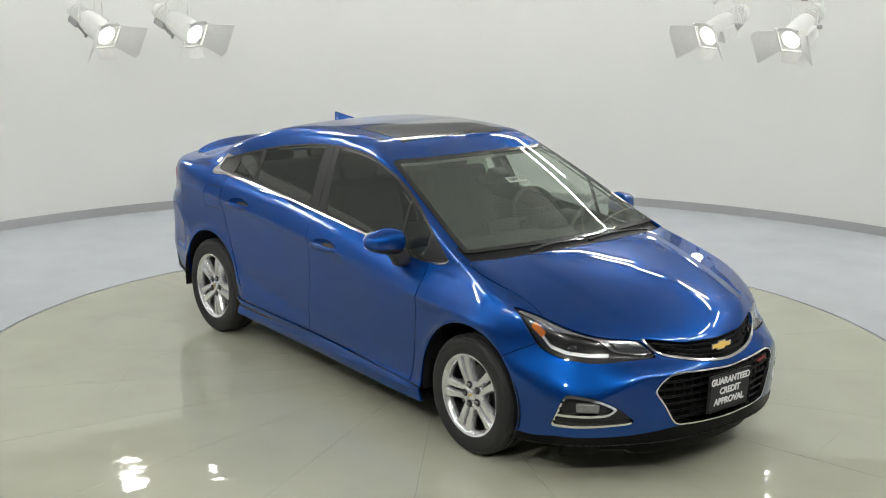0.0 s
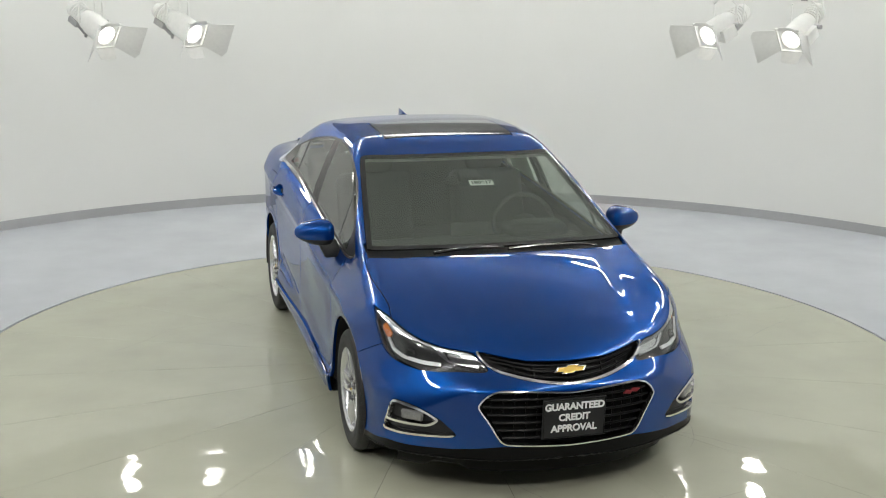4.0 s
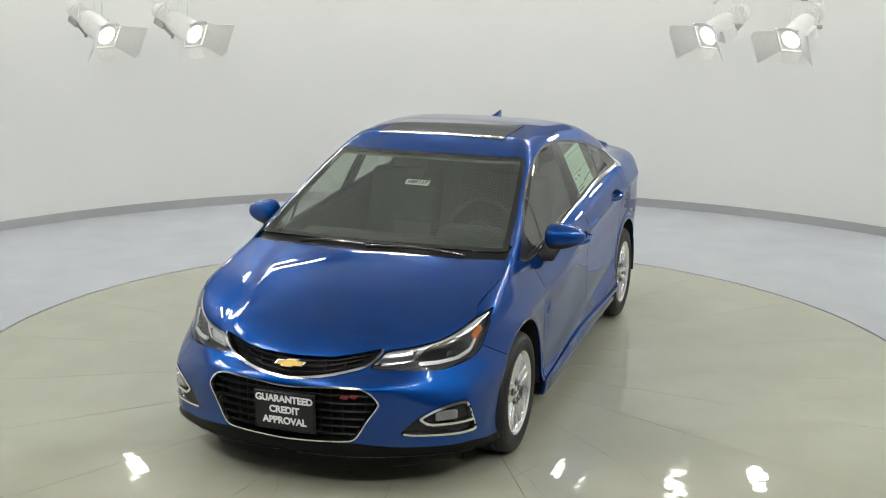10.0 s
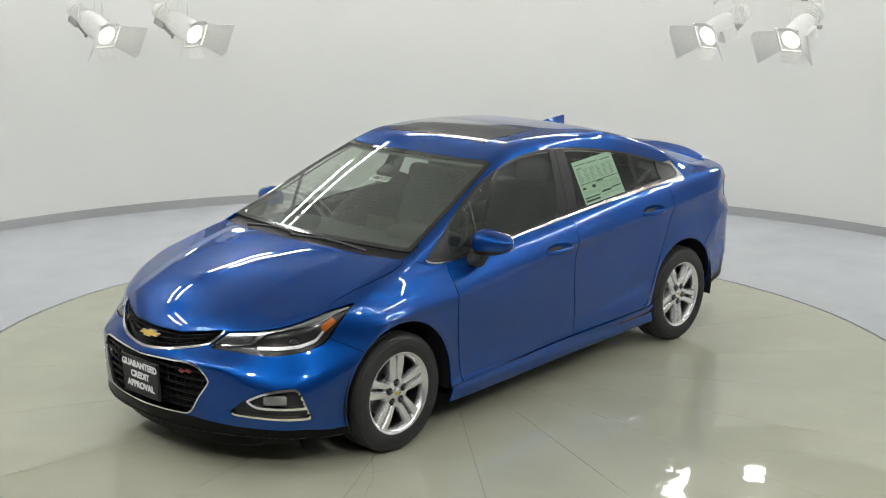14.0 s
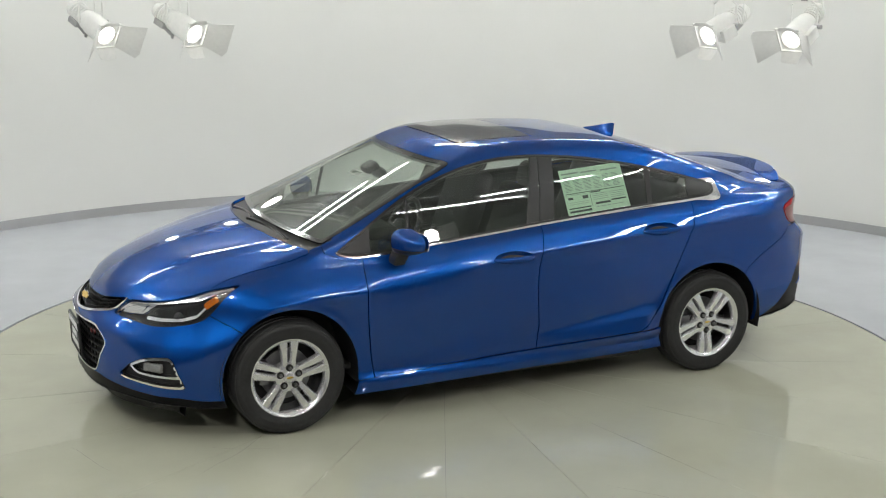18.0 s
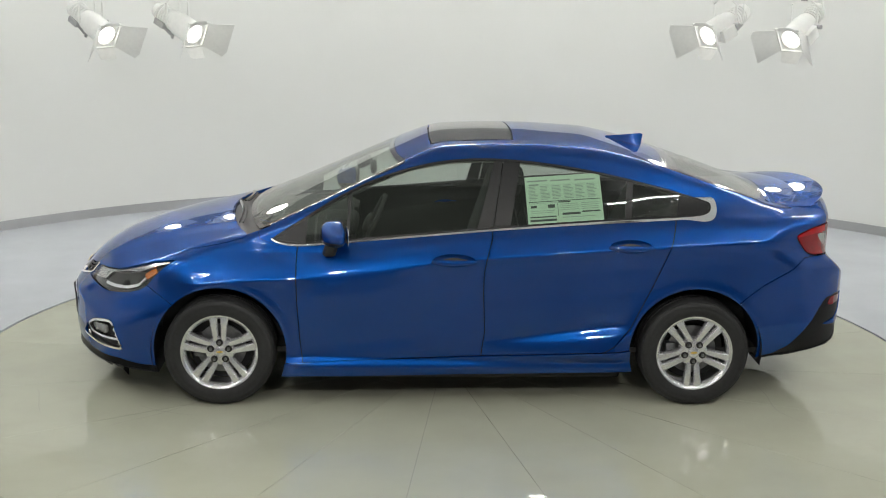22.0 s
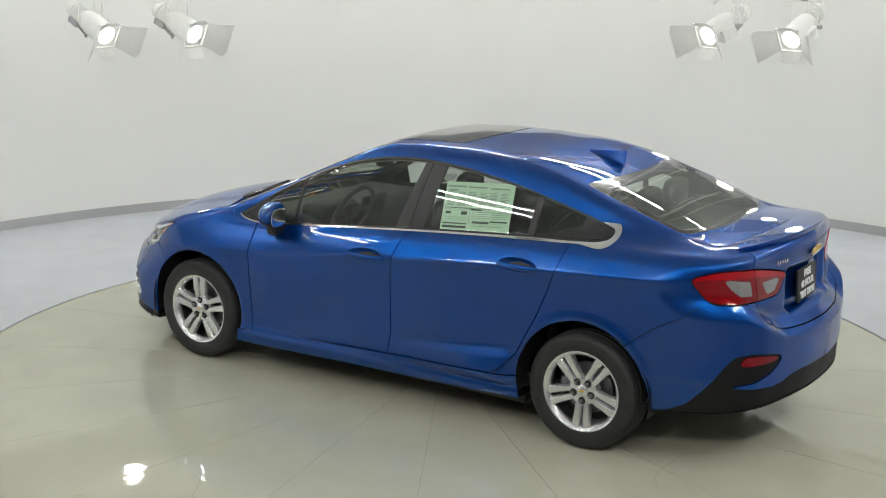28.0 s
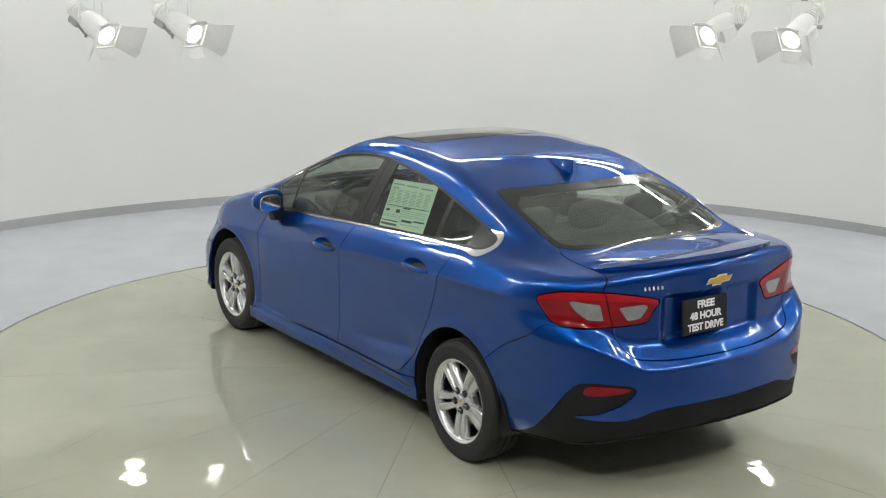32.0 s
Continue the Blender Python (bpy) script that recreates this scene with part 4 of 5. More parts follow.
def doors(sheet, name, cx, cz):
    """A door panel pair with a hollow behind each pull handle."""
    d = np.hypot((sheet.V[:, 0] - cx) / 0.118, (sheet.V[:, 2] - cz + 0.001) / 0.036) - 1
    cup, sheet = sheet.cut(d * 0.03, 0)
    pairs = both(sheet, name, M_PAINT, "", 0.015)
    V, N, F = cup.compact()
    r = np.hypot((V[:, 0] - cx) / 0.118, (V[:, 2] - cz + 0.001) / 0.036)
    V = V - N * (0.040 * np.clip(1 - r ** 2, 0, 1) ** 0.5)[:, None]
    for s, owner in ((1, pairs[0]), (-1, pairs[1])):
        mesh_object("handle_cup", V * np.array((1, s, 1)), [f if s > 0 else f[::-1] for f in F], M_PAINT, owner, "hollow behind the pull handle")
    return pairs


front_doors = doors(take(np.where((y > 0.4) & (z < 1.08), outline_distance(x, z, FD), FAR), 0.0028), "front_door", 0.028, 0.858)
RD = np.array([(-0.20, 1.2), (-0.185, 0.97), (-0.155, 0.869), (-0.14, 0.78), (-0.138, 0.673), (-0.143, 0.55), (-0.147, 0.442), (-0.13, 0.325), (-0.125, 0.2), (-0.72, 0.2), (-0.76, 0.318), (-0.83, 0.335), (-0.88, 0.363), (-0.97, 0.464),
               (-1.028, 0.581), (-1.085, 0.697), (-1.141, 0.828), (-1.19, 0.958), (-1.225, 1.09), (-1.23, 1.2)])
x, y, z = S()
rear_doors = doors(take(np.where((y > 0.4) & (z < 1.2), outline_distance(x, z, RD), FAR), 0.0028), "rear_door", -0.958, 0.942)
x, y, z = S()
both(take(np.where((y > 0.4) & (x > 0.8), outline_distance(x, z, np.array([(0.9, 0.958), (1.02, 0.918), (1.12, 0.955), (1.17, 1.2), (2.3, 1.2), (2.3, 0.0), (0.8, 0.0)])), FAR), 0.0012), "front_wing", M_PAINT, "", 0.015)
fuel, right_half = shell.cut(outline_distance(shell.V[:, 0], shell.V[:, 2], rounded([(-1.40, 0.885), (-1.40, 0.99), (-1.38, 1.008), (-1.23, 1.008), (-1.21, 0.99), (-1.205, 0.89), (-1.225, 0.872), (-1.38, 0.868)], 4)), 0.0018)
shell.build("body_shell", M_PAINT, car, "roof, pillars and rear quarter", 0, 0.012)
right_half.build("body_shell", M_PAINT, car, "roof, pillars and rear quarter", -1, 0.012)
fuel.build("fuel_door", M_PAINT, car, "", -1, 0.012)

# ---- wheels ----
def wheel(m):
    w = empty("wheel")
    w.parent = car
    w.matrix_local = m
    tyre = part("tyre", lathe([(0.212, -0.09), (0.228, -0.101), (0.262, -0.105), (0.293, -0.1), (0.308, -0.088), (0.3155, -0.07), (0.3158, -0.047), (0.309, -0.044), (0.309, -0.038), (0.316, -0.035), (0.3162, -0.006), (0.309, -0.004),
                               (0.309, 0.004), (0.3162, 0.006), (0.316, 0.035), (0.309, 0.038), (0.309, 0.044), (0.3158, 0.047), (0.3155, 0.07), (0.308, 0.088), (0.303, 0.094), (0.300, 0.0935), (0.296, 0.0985), (0.275, 0.1045), (0.272, 0.1035),
                               (0.262, 0.105), (0.240, 0.1035), (0.236, 0.1015), (0.228, 0.101), (0.212, 0.09)], 96, True), M_RUBBER, w, "black rubber tyre with plain sidewall", True)
    # Barrel darkened and a black disc added: shade behind the spokes.
    part("barrel", lathe([(0.212, -0.09), (0.205, -0.05), (0.195, 0.03), (0.193, 0.05)], 96), M_STEEL, w, "inner rim barrel, darkened for the shade there", True)
    part("shade_disc", lathe([(0.185, -0.03), (0.06, -0.03), (0.0, -0.03)], 48), M_BLACK, w, "dark disc added for the shade behind the spokes", True)
    rim = part("rim", lathe([(0.193, 0.05), (0.190, 0.062), (0.194, 0.078), (0.203, 0.088), (0.211, 0.0965), (0.2185, 0.098), (0.2195, 0.093), (0.212, 0.088)], 96), M_ALLOY, w, "silver alloy wheel rim", True)
    for i in range(5):
        a = 2 * math.pi * i / 5 + math.pi / 2
        for s in (-1, 1):
            bm = bmesh.new()
            rows = []
            for k in range(9):
                f = k / 8
                r = 0.035 + f * 0.166
                c = s * (0.0205 + 0.0115 * f)
                half = 0.0142 + 0.0055 * f + 0.004 * f ** 4
                topz = 0.070 + 0.012 * math.sin(f * 2.2) + 0.006 * f
                ring = []
                for (p, dz) in ((-1.15, -0.035), (-1, -0.006), (-0.7, 0.0), (0.7, 0.0), (1, -0.006), (1.15, -0.035)):
                    ring.append(bm.verts.new((r, c + half * p, topz + dz)))
                rows.append(ring)
            for p, q in zip(rows, rows[1:]):
                for j in range(5):
                    bm.faces.new((p[j], q[j], q[j + 1], p[j + 1]))
                bm.faces.new((p[5], q[5], q[0], p[0]))
            bm.faces.new(rows[0])
            bm.faces.new(rows[-1][::-1])
            part("spoke", bm, M_ALLOY, rim, "", True, Matrix.Rotation(a, 4, "Z"))
        b = a + math.pi / 5
        part("lug_nut", rod(0.0105, 0.022, 6, 0.009), M_STEEL, rim, "", False, Matrix.Rotation(a, 4, "Z") @ Matrix.Translation((0.0535, 0, 0.0815)))
        # Dark disc on the hub face stands in for the shaded nut hole.
        part("lug_shade", lathe([(0.020, 0.0775), (0.0185, 0.0785), (0.0135, 0.0785), (0, 0.0785)], 20), M_SMOKE, rim, "", True, Matrix.Rotation(a, 4, "Z") @ Matrix.Translation((0.0535, 0, 0.0)))
    part("hub", lathe([(0.085, 0.03), (0.085, 0.062), (0.078, 0.072), (0.06, 0.0765), (0.034, 0.077), (0.031, 0.0745)], 60), M_ALLOY, rim, "", True)
    cap = part("centre_cap", lathe([(0.031, 0.074), (0.0305, 0.079), (0.026, 0.0825), (0.0, 0.084)], 40), M_ALLOY, rim, "", True)
    part("cap_badge", badge(0.034, 0.012, 0.002), M_GOLD, cap_holder(w), "small gold badge", False, Matrix.Translation((0, 0, 0.0855)))
    part("brake_disc", lathe([(0.06, -0.01), (0.14, -0.01), (0.14, 0.006), (0.075, 0.006), (0.07, 0.03), (0.0, 0.03)], 60), M_STEEL, w, "grey steel brake disc", True)
    part("caliper", box(0.06, 0.13, 0.07, 0.014), M_STEEL, w, "cast grey brake caliper", True, pose(-0.125 if m.translation.x > 0 else 0.125, 0.02, -0.0))
    return w


def cap_holder(w):
    return [c for c in w.children if c.name.startswith("rim")][0]


def badge(w, h, t):
    """A plain cross-shaped plate lying in the xy plane."""
    bm = bmesh.new()
    k = 0.12 * w
    outline = [(-w / 2 - k / 2, -h * 0.28), (-w * 0.2 - k / 2, -h * 0.28), (-w * 0.2 - k, -h / 2), (w * 0.2 - k, -h / 2), (w * 0.2 - k / 2, -h * 0.28), (w / 2 - k / 2, -h * 0.28), (w / 2 + k / 2, h * 0.28), (w * 0.2 + k / 2, h * 0.28),
               (w * 0.2 + k, h / 2), (-w * 0.2 + k, h / 2), (-w * 0.2 + k / 2, h * 0.28), (-w / 2 + k / 2, h * 0.28)]
    f = bm.faces.new([bm.verts.new((x, y, 0)) for x, y in outline])
    r = bmesh.ops.extrude_face_region(bm, geom=[f])
    bmesh.ops.translate(bm, vec=(0, 0, t), verts=[v for v in r["geom"] if isinstance(v, bmesh.types.BMVert)])
    return bm


for cx, s in ((1.35, 1), (-1.35, 1), (1.35, -1), (-1.35, -1)):
    wheel(pose(cx, s * 0.772, 0.316, -90 * s, 0, 0) @ pose(0, 0, 0, 0, 0, (180 if cx > 0 else 0) if s > 0 else (20 if cx > 0 else 50)))
    # dark liner of the wheel opening
    bm = bmesh.new()
    segs = 28
    rows = []
    for i in range(segs + 1):
        a = radians(-12 + 204 * i / segs)
        rows.append([bm.verts.new((cx + 0.385 * math.cos(a), s * yy, 0.325 + 0.385 * math.sin(a))) for yy in (0.872, 0.52)])
    for p, q in zip(rows, rows[1:]):
        bm.faces.new((p[0], q[0], q[1], p[1]))
    bm.faces.new([r[1] for r in rows])
    part("wheel_liner", bm, M_BLACK, car, "black wheel arch liner", True)
    part("axle", rod(0.05, 0.5, 16), M_BLACK, car, "", True, pose(cx, s * 0.5, 0.316, 90, 0, 0))


# ---- mirrors, handles, fin, spoiler, wipers ----
def blob(nx, ny, nz, power=2.5, segs=28):
    """A rounded body of the given half sizes."""
    bm = bmesh.new()
    bmesh.ops.create_uvsphere(bm, u_segments=segs, v_segments=segs // 2, radius=1)
    for v in bm.verts:
        c = v.co
        k = (abs(c.x) ** power + abs(c.y) ** power + abs(c.z) ** power) ** (-1 / power)
        v.co = Vector((c.x * k * nx, c.y * k * ny, c.z * k * nz))
    return bm


def mirror_head(lower):
    bm = blob(0.094, 0.108, 0.080, 2.9)
    for v in bm.verts:
        out = max(0.0, (v.co.y + 0.108) / 0.216)
        v.co.z *= 1.0 - 0.50 * max(out, 0.0) ** 1.7
        v.co.x *= 1.0 - 0.22 * out
        v.co.x -= 0.055 * out ** 1.5
        if v.co.x < -0.02:
            v.co.x = -0.02 + (v.co.x + 0.02) * 0.5
    cutz = -0.030
    geom = bm.verts[:] + bm.edges[:] + bm.faces[:]
    bmesh.ops.bisect_plane(bm, geom=geom, plane_co=(0, 0, cutz), plane_no=(0, 0, 1), clear_outer=lower, clear_inner=not lower)
    return bm


m = Matrix.Translation((0.695, 0.925, 1.01))
bm = mirror_head(False)
bmesh.ops.transform(bm, matrix=m, verts=bm.verts)
caps = pair("door_mirror", bm, M_PAINT, None, "blue painted door mirror shell")
bm = mirror_head(True)
bmesh.ops.transform(bm, matrix=m, verts=bm.verts)
pair("mirror_base", bm, M_BLACK, caps, "black lower mirror shell")
bm = box(0.075, 0.11, 0.10, 0.02, 3)
for v in bm.verts:
    v.co.x += 0.02 * (v.co.z < 0)
    v.co.y -= 0.03 * (v.co.z < 0)
bmesh.ops.transform(bm, matrix=Matrix.Translation((0.705, 0.858, 0.925)), verts=bm.verts)
pair("stalk", bm, M_BLACK, caps, "black mirror stalk")
bm = blob(0.006, 0.078, 0.052, 3.2)
bmesh.ops.transform(bm, matrix=Matrix.Translation((0.622, 0.928, 1.006)) @ pose(0, 0, 0, 0, 0, 8), verts=bm.verts)
pair("mirror_glass", bm, M_CHROME, caps, "silvered mirror glass")


def handle(x0, x1, z, parents):
    n = 17
    P = line_on_body([(x0 + (x1 - x0) * i / (n - 1), z) for i in range(n)], "side")
    bm = bmesh.new()
    rings = []
    for i, p in enumerate(P):
        f = i / (n - 1)
        bow = math.sin(math.pi * f) ** 0.6
        h = 0.008 + 0.010 * bow
        t = 0.006 + 0.005 * bow
        c = p + np.array((0, 0.004 + 0.031 * bow, -0.006))
        rings.append([bm.verts.new((c[0], c[1] + t * math.cos(a), c[2] + h * math.sin(a))) for a in [2 * math.pi * j / 12 for j in range(12)]])
    for a, b in zip(rings, rings[1:]):
        for j in range(12):
            bm.faces.new((a[j], a[(j + 1) % 12], b[(j + 1) % 12], b[j]))
    bm.faces.new(rings[0])
    bm.faces.new(rings[-1][::-1])
    pair("handle", bm, M_PAINT, parents, "blue painted pull handle")


handle(0.155, -0.098, 0.858, front_doors)
handle(-0.832, -1.085, 0.942, rear_doors)

# shark fin aerial
bm = bmesh.new()
rings = []
for i in range(15):
    f = i / 14
    x = -0.925 - 0.215 * f
    base = float(line_on_body([(x, 0.0)], "top")[0][2])
    h = 0.006 + 0.072 * f ** 1.15
    if f > 0.93:
        h *= 1 - (f - 0.93) * 1.4
    wdt = 0.036 * math.sin(math.pi * min(f * 0.9 + 0.06, 1)) ** 0.6
    rings.append([bm.verts.new((x - 0.03 * f * (1 - abs(2 * q - 1)) * 0.5, wdt * math.copysign(abs(2 * q - 1), 2 * q - 1) ** 1, base - 0.004 + (h + 0.004) * (1 - abs(2 * q - 1)) ** 1.6)) for q in [j / 12 for j in range(13)]])
for a, b in zip(rings, rings[1:]):
    for j in range(12):
        bm.faces.new((a[j], a[j + 1], b[j + 1], b[j]))
bm.faces.new(rings[-1])
bm.faces.new(rings[0][::-1])
part("aerial_fin", bm, M_PAINT, car, "blue shark fin aerial", True)

# boot lip spoiler
bm = bmesh.new()
rings = []
for i in range(41):
    yy = -0.575 + 1.15 * i / 40
    k = abs(yy) / 0.575
    xt = -2.242 + 0.19 * k ** 2.4
    lead = xt + 0.19 - 0.08 * k ** 3
    deck_l = float(line_on_body([(lead, yy)], "top")[0][2])
    zt = float(line_on_body([(xt + 0.05, yy)], "top")[0][2]) + 0.008 + 0.022 * (1 - k ** 3)
    end = max(0.0, 1 - k ** 14)
    th = 0.004 + 0.016 * end
    sec = [(lead, deck_l - 0.004), (lead - (lead - xt) * 0.35, deck_l + 0.006 * end), (lead - (lead - xt) * 0.75, zt - 0.006 + 0.002 * end), (xt, zt), (xt + 0.002, zt - th), (xt + 0.02, zt - th - 0.02), (lead - 0.05, deck_l - 0.035)]
    rings.append([bm.verts.new((a, yy, b)) for a, b in sec])
for a, b in zip(rings, rings[1:]):
    for j in range(7):
        bm.faces.new((a[j], a[(j + 1) % 7], b[(j + 1) % 7], b[j]))
bm.faces.new(rings[0])
bm.faces.new(rings[-1][::-1])
part("boot_spoiler", bm, M_PAINT, car, "blue painted lip spoiler", True)

# wipers
for a, b in (((1.318, 0.0), (1.262, 0.52)), ((1.285, -0.40), (1.292, -0.02))):
    pts = [(a[0] + (b[0] - a[0]) * i / 12 - (0.02 * math.sin(math.pi * i / 12)), a[1] + (b[1] - a[1]) * i / 12) for i in range(13)]
    P = line_on_body(pts, "top")
    P[:, 2] += 0.012
    wiper = part("wiper", tube(P, 0.008, 6, taper=lambda t: 1.15 - 0.5 * t), M_GLOSSBLACK, car, "black wiper arm", True)
    P2 = line_on_body([(x - 0.02, y) for x, y in pts[3:]], "top")
    P2[:, 2] += 0.007
    part("blade", tube(P2, 0.006, 6), M_BLACK, wiper, "rubber wiper blade", True)


# ---- writing and plates ----
def text_mesh(name, body, size, m, mat, parent, depth=0.001, sx=1.0):
    cu = bpy.data.curves.new(name, "FONT")
    cu.body, cu.size, cu.align_x, cu.align_y, cu.extrude, cu.offset = body, size, "CENTER", "CENTER", depth, size * 0.04
    tmp = bpy.data.objects.new(name, cu)
    scene.collection.objects.link(tmp)
    bpy.context.view_layer.update()
    me = bpy.data.meshes.new_from_object(tmp.evaluated_get(bpy.context.evaluated_depsgraph_get()))
    bpy.data.objects.remove(tmp)
    bpy.data.curves.remove(cu)
    me.transform(m @ Matrix.Diagonal((sx, 1, 1, 1)))
    me.materials.clear()
    me.materials.append(mat)
    ob = new(name, me)
    ob.parent = parent
    return ob


FRONT = Matrix(((0, 0, 1, 0), (1, 0, 0, 0), (0, 1, 0, 0), (0, 0, 0, 1)))
REAR = Matrix(((0, 0, -1, 0), (-1, 0, 0, 0), (0, 1, 0, 0), (0, 0, 0, 1)))
m = Matrix.Translation((2.318, 0, 0.440)) @ pose(0, 0, 0, 0, 3, 0)
plate = part("dealer_plate", box(0.012, 0.312, 0.195, 0.004), M_BLACK, car, "black dealer plate with white lettering", False, m)
part("plate_rim", tube([m @ Vector((0.008, y, z)) for y, z in ((-0.15, -0.092), (0.15, -0.092), (0.15, 0.092), (-0.15, 0.092))], 0.003, 6, True), M_GLOSSBLACK, plate, "", True)
for body, z, sx in (("GUARANTEED", 0.060, 0.96), ("CREDIT", 0.006, 0.96), ("APPROVAL", -0.048, 0.98)):
    text_mesh("lettering", body, 0.047, m @ Matrix.Translation((0.008, 0, z)) @ FRONT, M_WHITE, plate, 0.001, sx)
m = Matrix.Translation((-2.236, 0.06, 0.872)) @ pose(0, 0, 0, 0, 4, 0)
plate = part("dealer_plate", box(0.012, 0.295, 0.172, 0.004), M_BLACK, boot, "black dealer plate with white lettering", False, m)
for body, z, sx in (("FREE", 0.054, 1.1), ("48 HOUR", 0.0, 1.0), ("TEST DRIVE", -0.054, 0.92)):
    text_mesh("lettering", body, 0.049, m @ Matrix.Translation((-0.008, 0, z)) @ REAR, M_WHITE, plate, 0.001, sx)


def badge_at(y, z, axis, w, h, mat, name, parent, label):
    p = line_on_body([(y, z)], axis)[0]
    n = Vector(normal_at(p))
    right = Vector((0, 1, 0)) if axis == "front" else Vector((0, -1, 0))
    right = (right - n * right.dot(n)).normalized()
    up = n.cross(right)
    basis = Matrix((right, up, n)).transposed().to_4x4()
    return part(name, badge(w, h, 0.006), mat, parent, label, False, Matrix.Translation(Vector(p) + n * 0.003) @ basis)


b = badge_at(0.0, 0.652, "front", 0.146, 0.043, M_CHROME, "front_badge", car, "gold cross-shaped badge with chrome edge")
badge_at(0.0, 0.652, "front", 0.128, 0.035, M_GOLD, "badge_face", b, "gold badge face").location = (0.003, 0, 0)
b = badge_at(0.0, 1.04, "rear", 0.155, 0.052, M_CHROME, "rear_badge", boot, "gold cross-shaped badge with chrome edge")
badge_at(0.0, 1.04, "rear", 0.135, 0.040, M_GOLD, "badge_face", b, "gold badge face").location = (-0.003, 0, 0.001)
# plain bars for the model's name and the red grille mark
P = line_on_body([(0.42, 1.035), (0.398, 1.035), (0.376, 1.035), (0.354, 1.035), (0.332, 1.035), (0.312, 1.035)], "rear")
for p in P[:-1]:
    part("name_bar", box(0.004, 0.017, 0.02, 0.0015), M_CHROME, boot, "small chrome bar", False, Matrix.Translation((p[0] - 0.001, p[1] - 0.011, p[2])))
P = line_on_body([(0.285, 0.528), (0.325, 0.533)], "front")
for p in P:
    bm = box(0.008, 0.037, 0.019, 0.003)
    for v in bm.verts:
        v.co.y += 0.7 * v.co.z
    part("grille_mark", bm, M_REDBADGE, car, "red grille mark with chrome edge", False, Matrix.Translation((p[0] - 0.006, p[1], p[2])) @ pose(0, 0, 0, -8, 0, 0))

# window paper with printed lines, behind the left rear door glass
P = line_on_body([(-0.371, 1.288), (-0.80, 1.316), (-0.822, 1.065), (-0.392, 1.037)], "side")
P[:, 1] -= 0.006
bm = bmesh.new()
cols = 8
grid = []
for i in range(cols + 1):
    f = i / cols
    grid.append([bm.verts.new(Vector(P[0] * (1 - f) + P[1] * f) * (1 - g) + Vector(P[3] * (1 - f) + P[2] * f) * g) for g in (0, 0.5, 1)])
for a, b in zip(grid, grid[1:]):
    for j in range(2):
        bm.faces.new((a[j], b[j], b[j + 1], a[j + 1]))
sheet = part("window_paper", bm, M_PAPER, car, "pale green printed price sheet", True)


def print_bar(u0, u1, v0, v1, mat):
    bm = bmesh.new()
    c = []
    for u, v in ((u0, v0), (u1, v0), (u1, v1), (u0, v1)):
        p = (P[0] * (1 - u) + P[1] * u) * (1 - v) + (P[3] * (1 - u) + P[2] * u) * v
        c.append(bm.verts.new(Vector(p) + Vector((0, 0.0022, 0.0006))))
    bm.faces.new(c)
    part("print_bar", bm, mat, sheet)


for u0, u1, v in ((0.03, 0.30, 0.075), (0.34, 0.60, 0.085), (0.66, 0.93, 0.10), (0.05, 0.18, 0.155)):
    print_bar(u0, u1, v, v + 0.032, M_GREYINK)
rnd = random.Random(4)
for col in range(6):
    for row in range(10):
        w = rnd.uniform(0.08, 0.13)
        print_bar(0.04 + col * 0.155, 0.04 + col * 0.155 + w, 0.205 + row * 0.03, 0.217 + row * 0.03, M_GREYINK)
for u0, u1, v0, v1 in ((0.03, 0.97, 0.525, 0.540), (0.42, 0.58, 0.545, 0.572), (0.03, 0.40, 0.560, 0.566), (0.405, 0.410, 0.555, 0.86), (0.05, 0.13, 0.61, 0.66), (0.28, 0.37, 0.60, 0.67), (0.05, 0.36, 0.72, 0.728), (0.05, 0.36, 0.76, 0.768),
                       (0.44, 0.68, 0.60, 0.61), (0.44, 0.68, 0.64, 0.65), (0.44, 0.68, 0.68, 0.69), (0.44, 0.68, 0.72, 0.73), (0.72, 0.95, 0.60, 0.61), (0.72, 0.95, 0.64, 0.65), (0.72, 0.95, 0.68, 0.69), (0.72, 0.95, 0.72, 0.73),
                       (0.46, 0.70, 0.79, 0.835), (0.72, 0.96, 0.77, 0.80), (0.03, 0.38, 0.84, 0.865), (0.03, 0.38, 0.90, 0.945), (0.46, 0.9, 0.88, 0.892)):
    print_bar(u0, u1, v0, v1, M_INK if v1 - v0 > 0.024 or u1 - u0 > 0.9 else M_GREYINK)

# stock number tag on the windscreen
P4 = line_on_body([(0.69, -0.025), (0.69, 0.118), (0.64, 0.118), (0.64, -0.025)], "top")
n = Vector(normal_at(P4.mean(0)))
bm = bmesh.new()
bm.faces.new([bm.verts.new(Vector(p) - n * 0.006) for p in P4])
tag = part("screen_tag", bm, M_WHITE, car, "white paper tag with a printed number")
right = Vector((0, 1, 0))
up = n.cross(right)
text_mesh("lettering", "180617", 0.042, Matrix.Translation(Vector(P4.mean(0)) - n * 0.0045) @ Matrix((right, up, n)).transposed().to_4x4(), M_INK, tag, 0.0004)

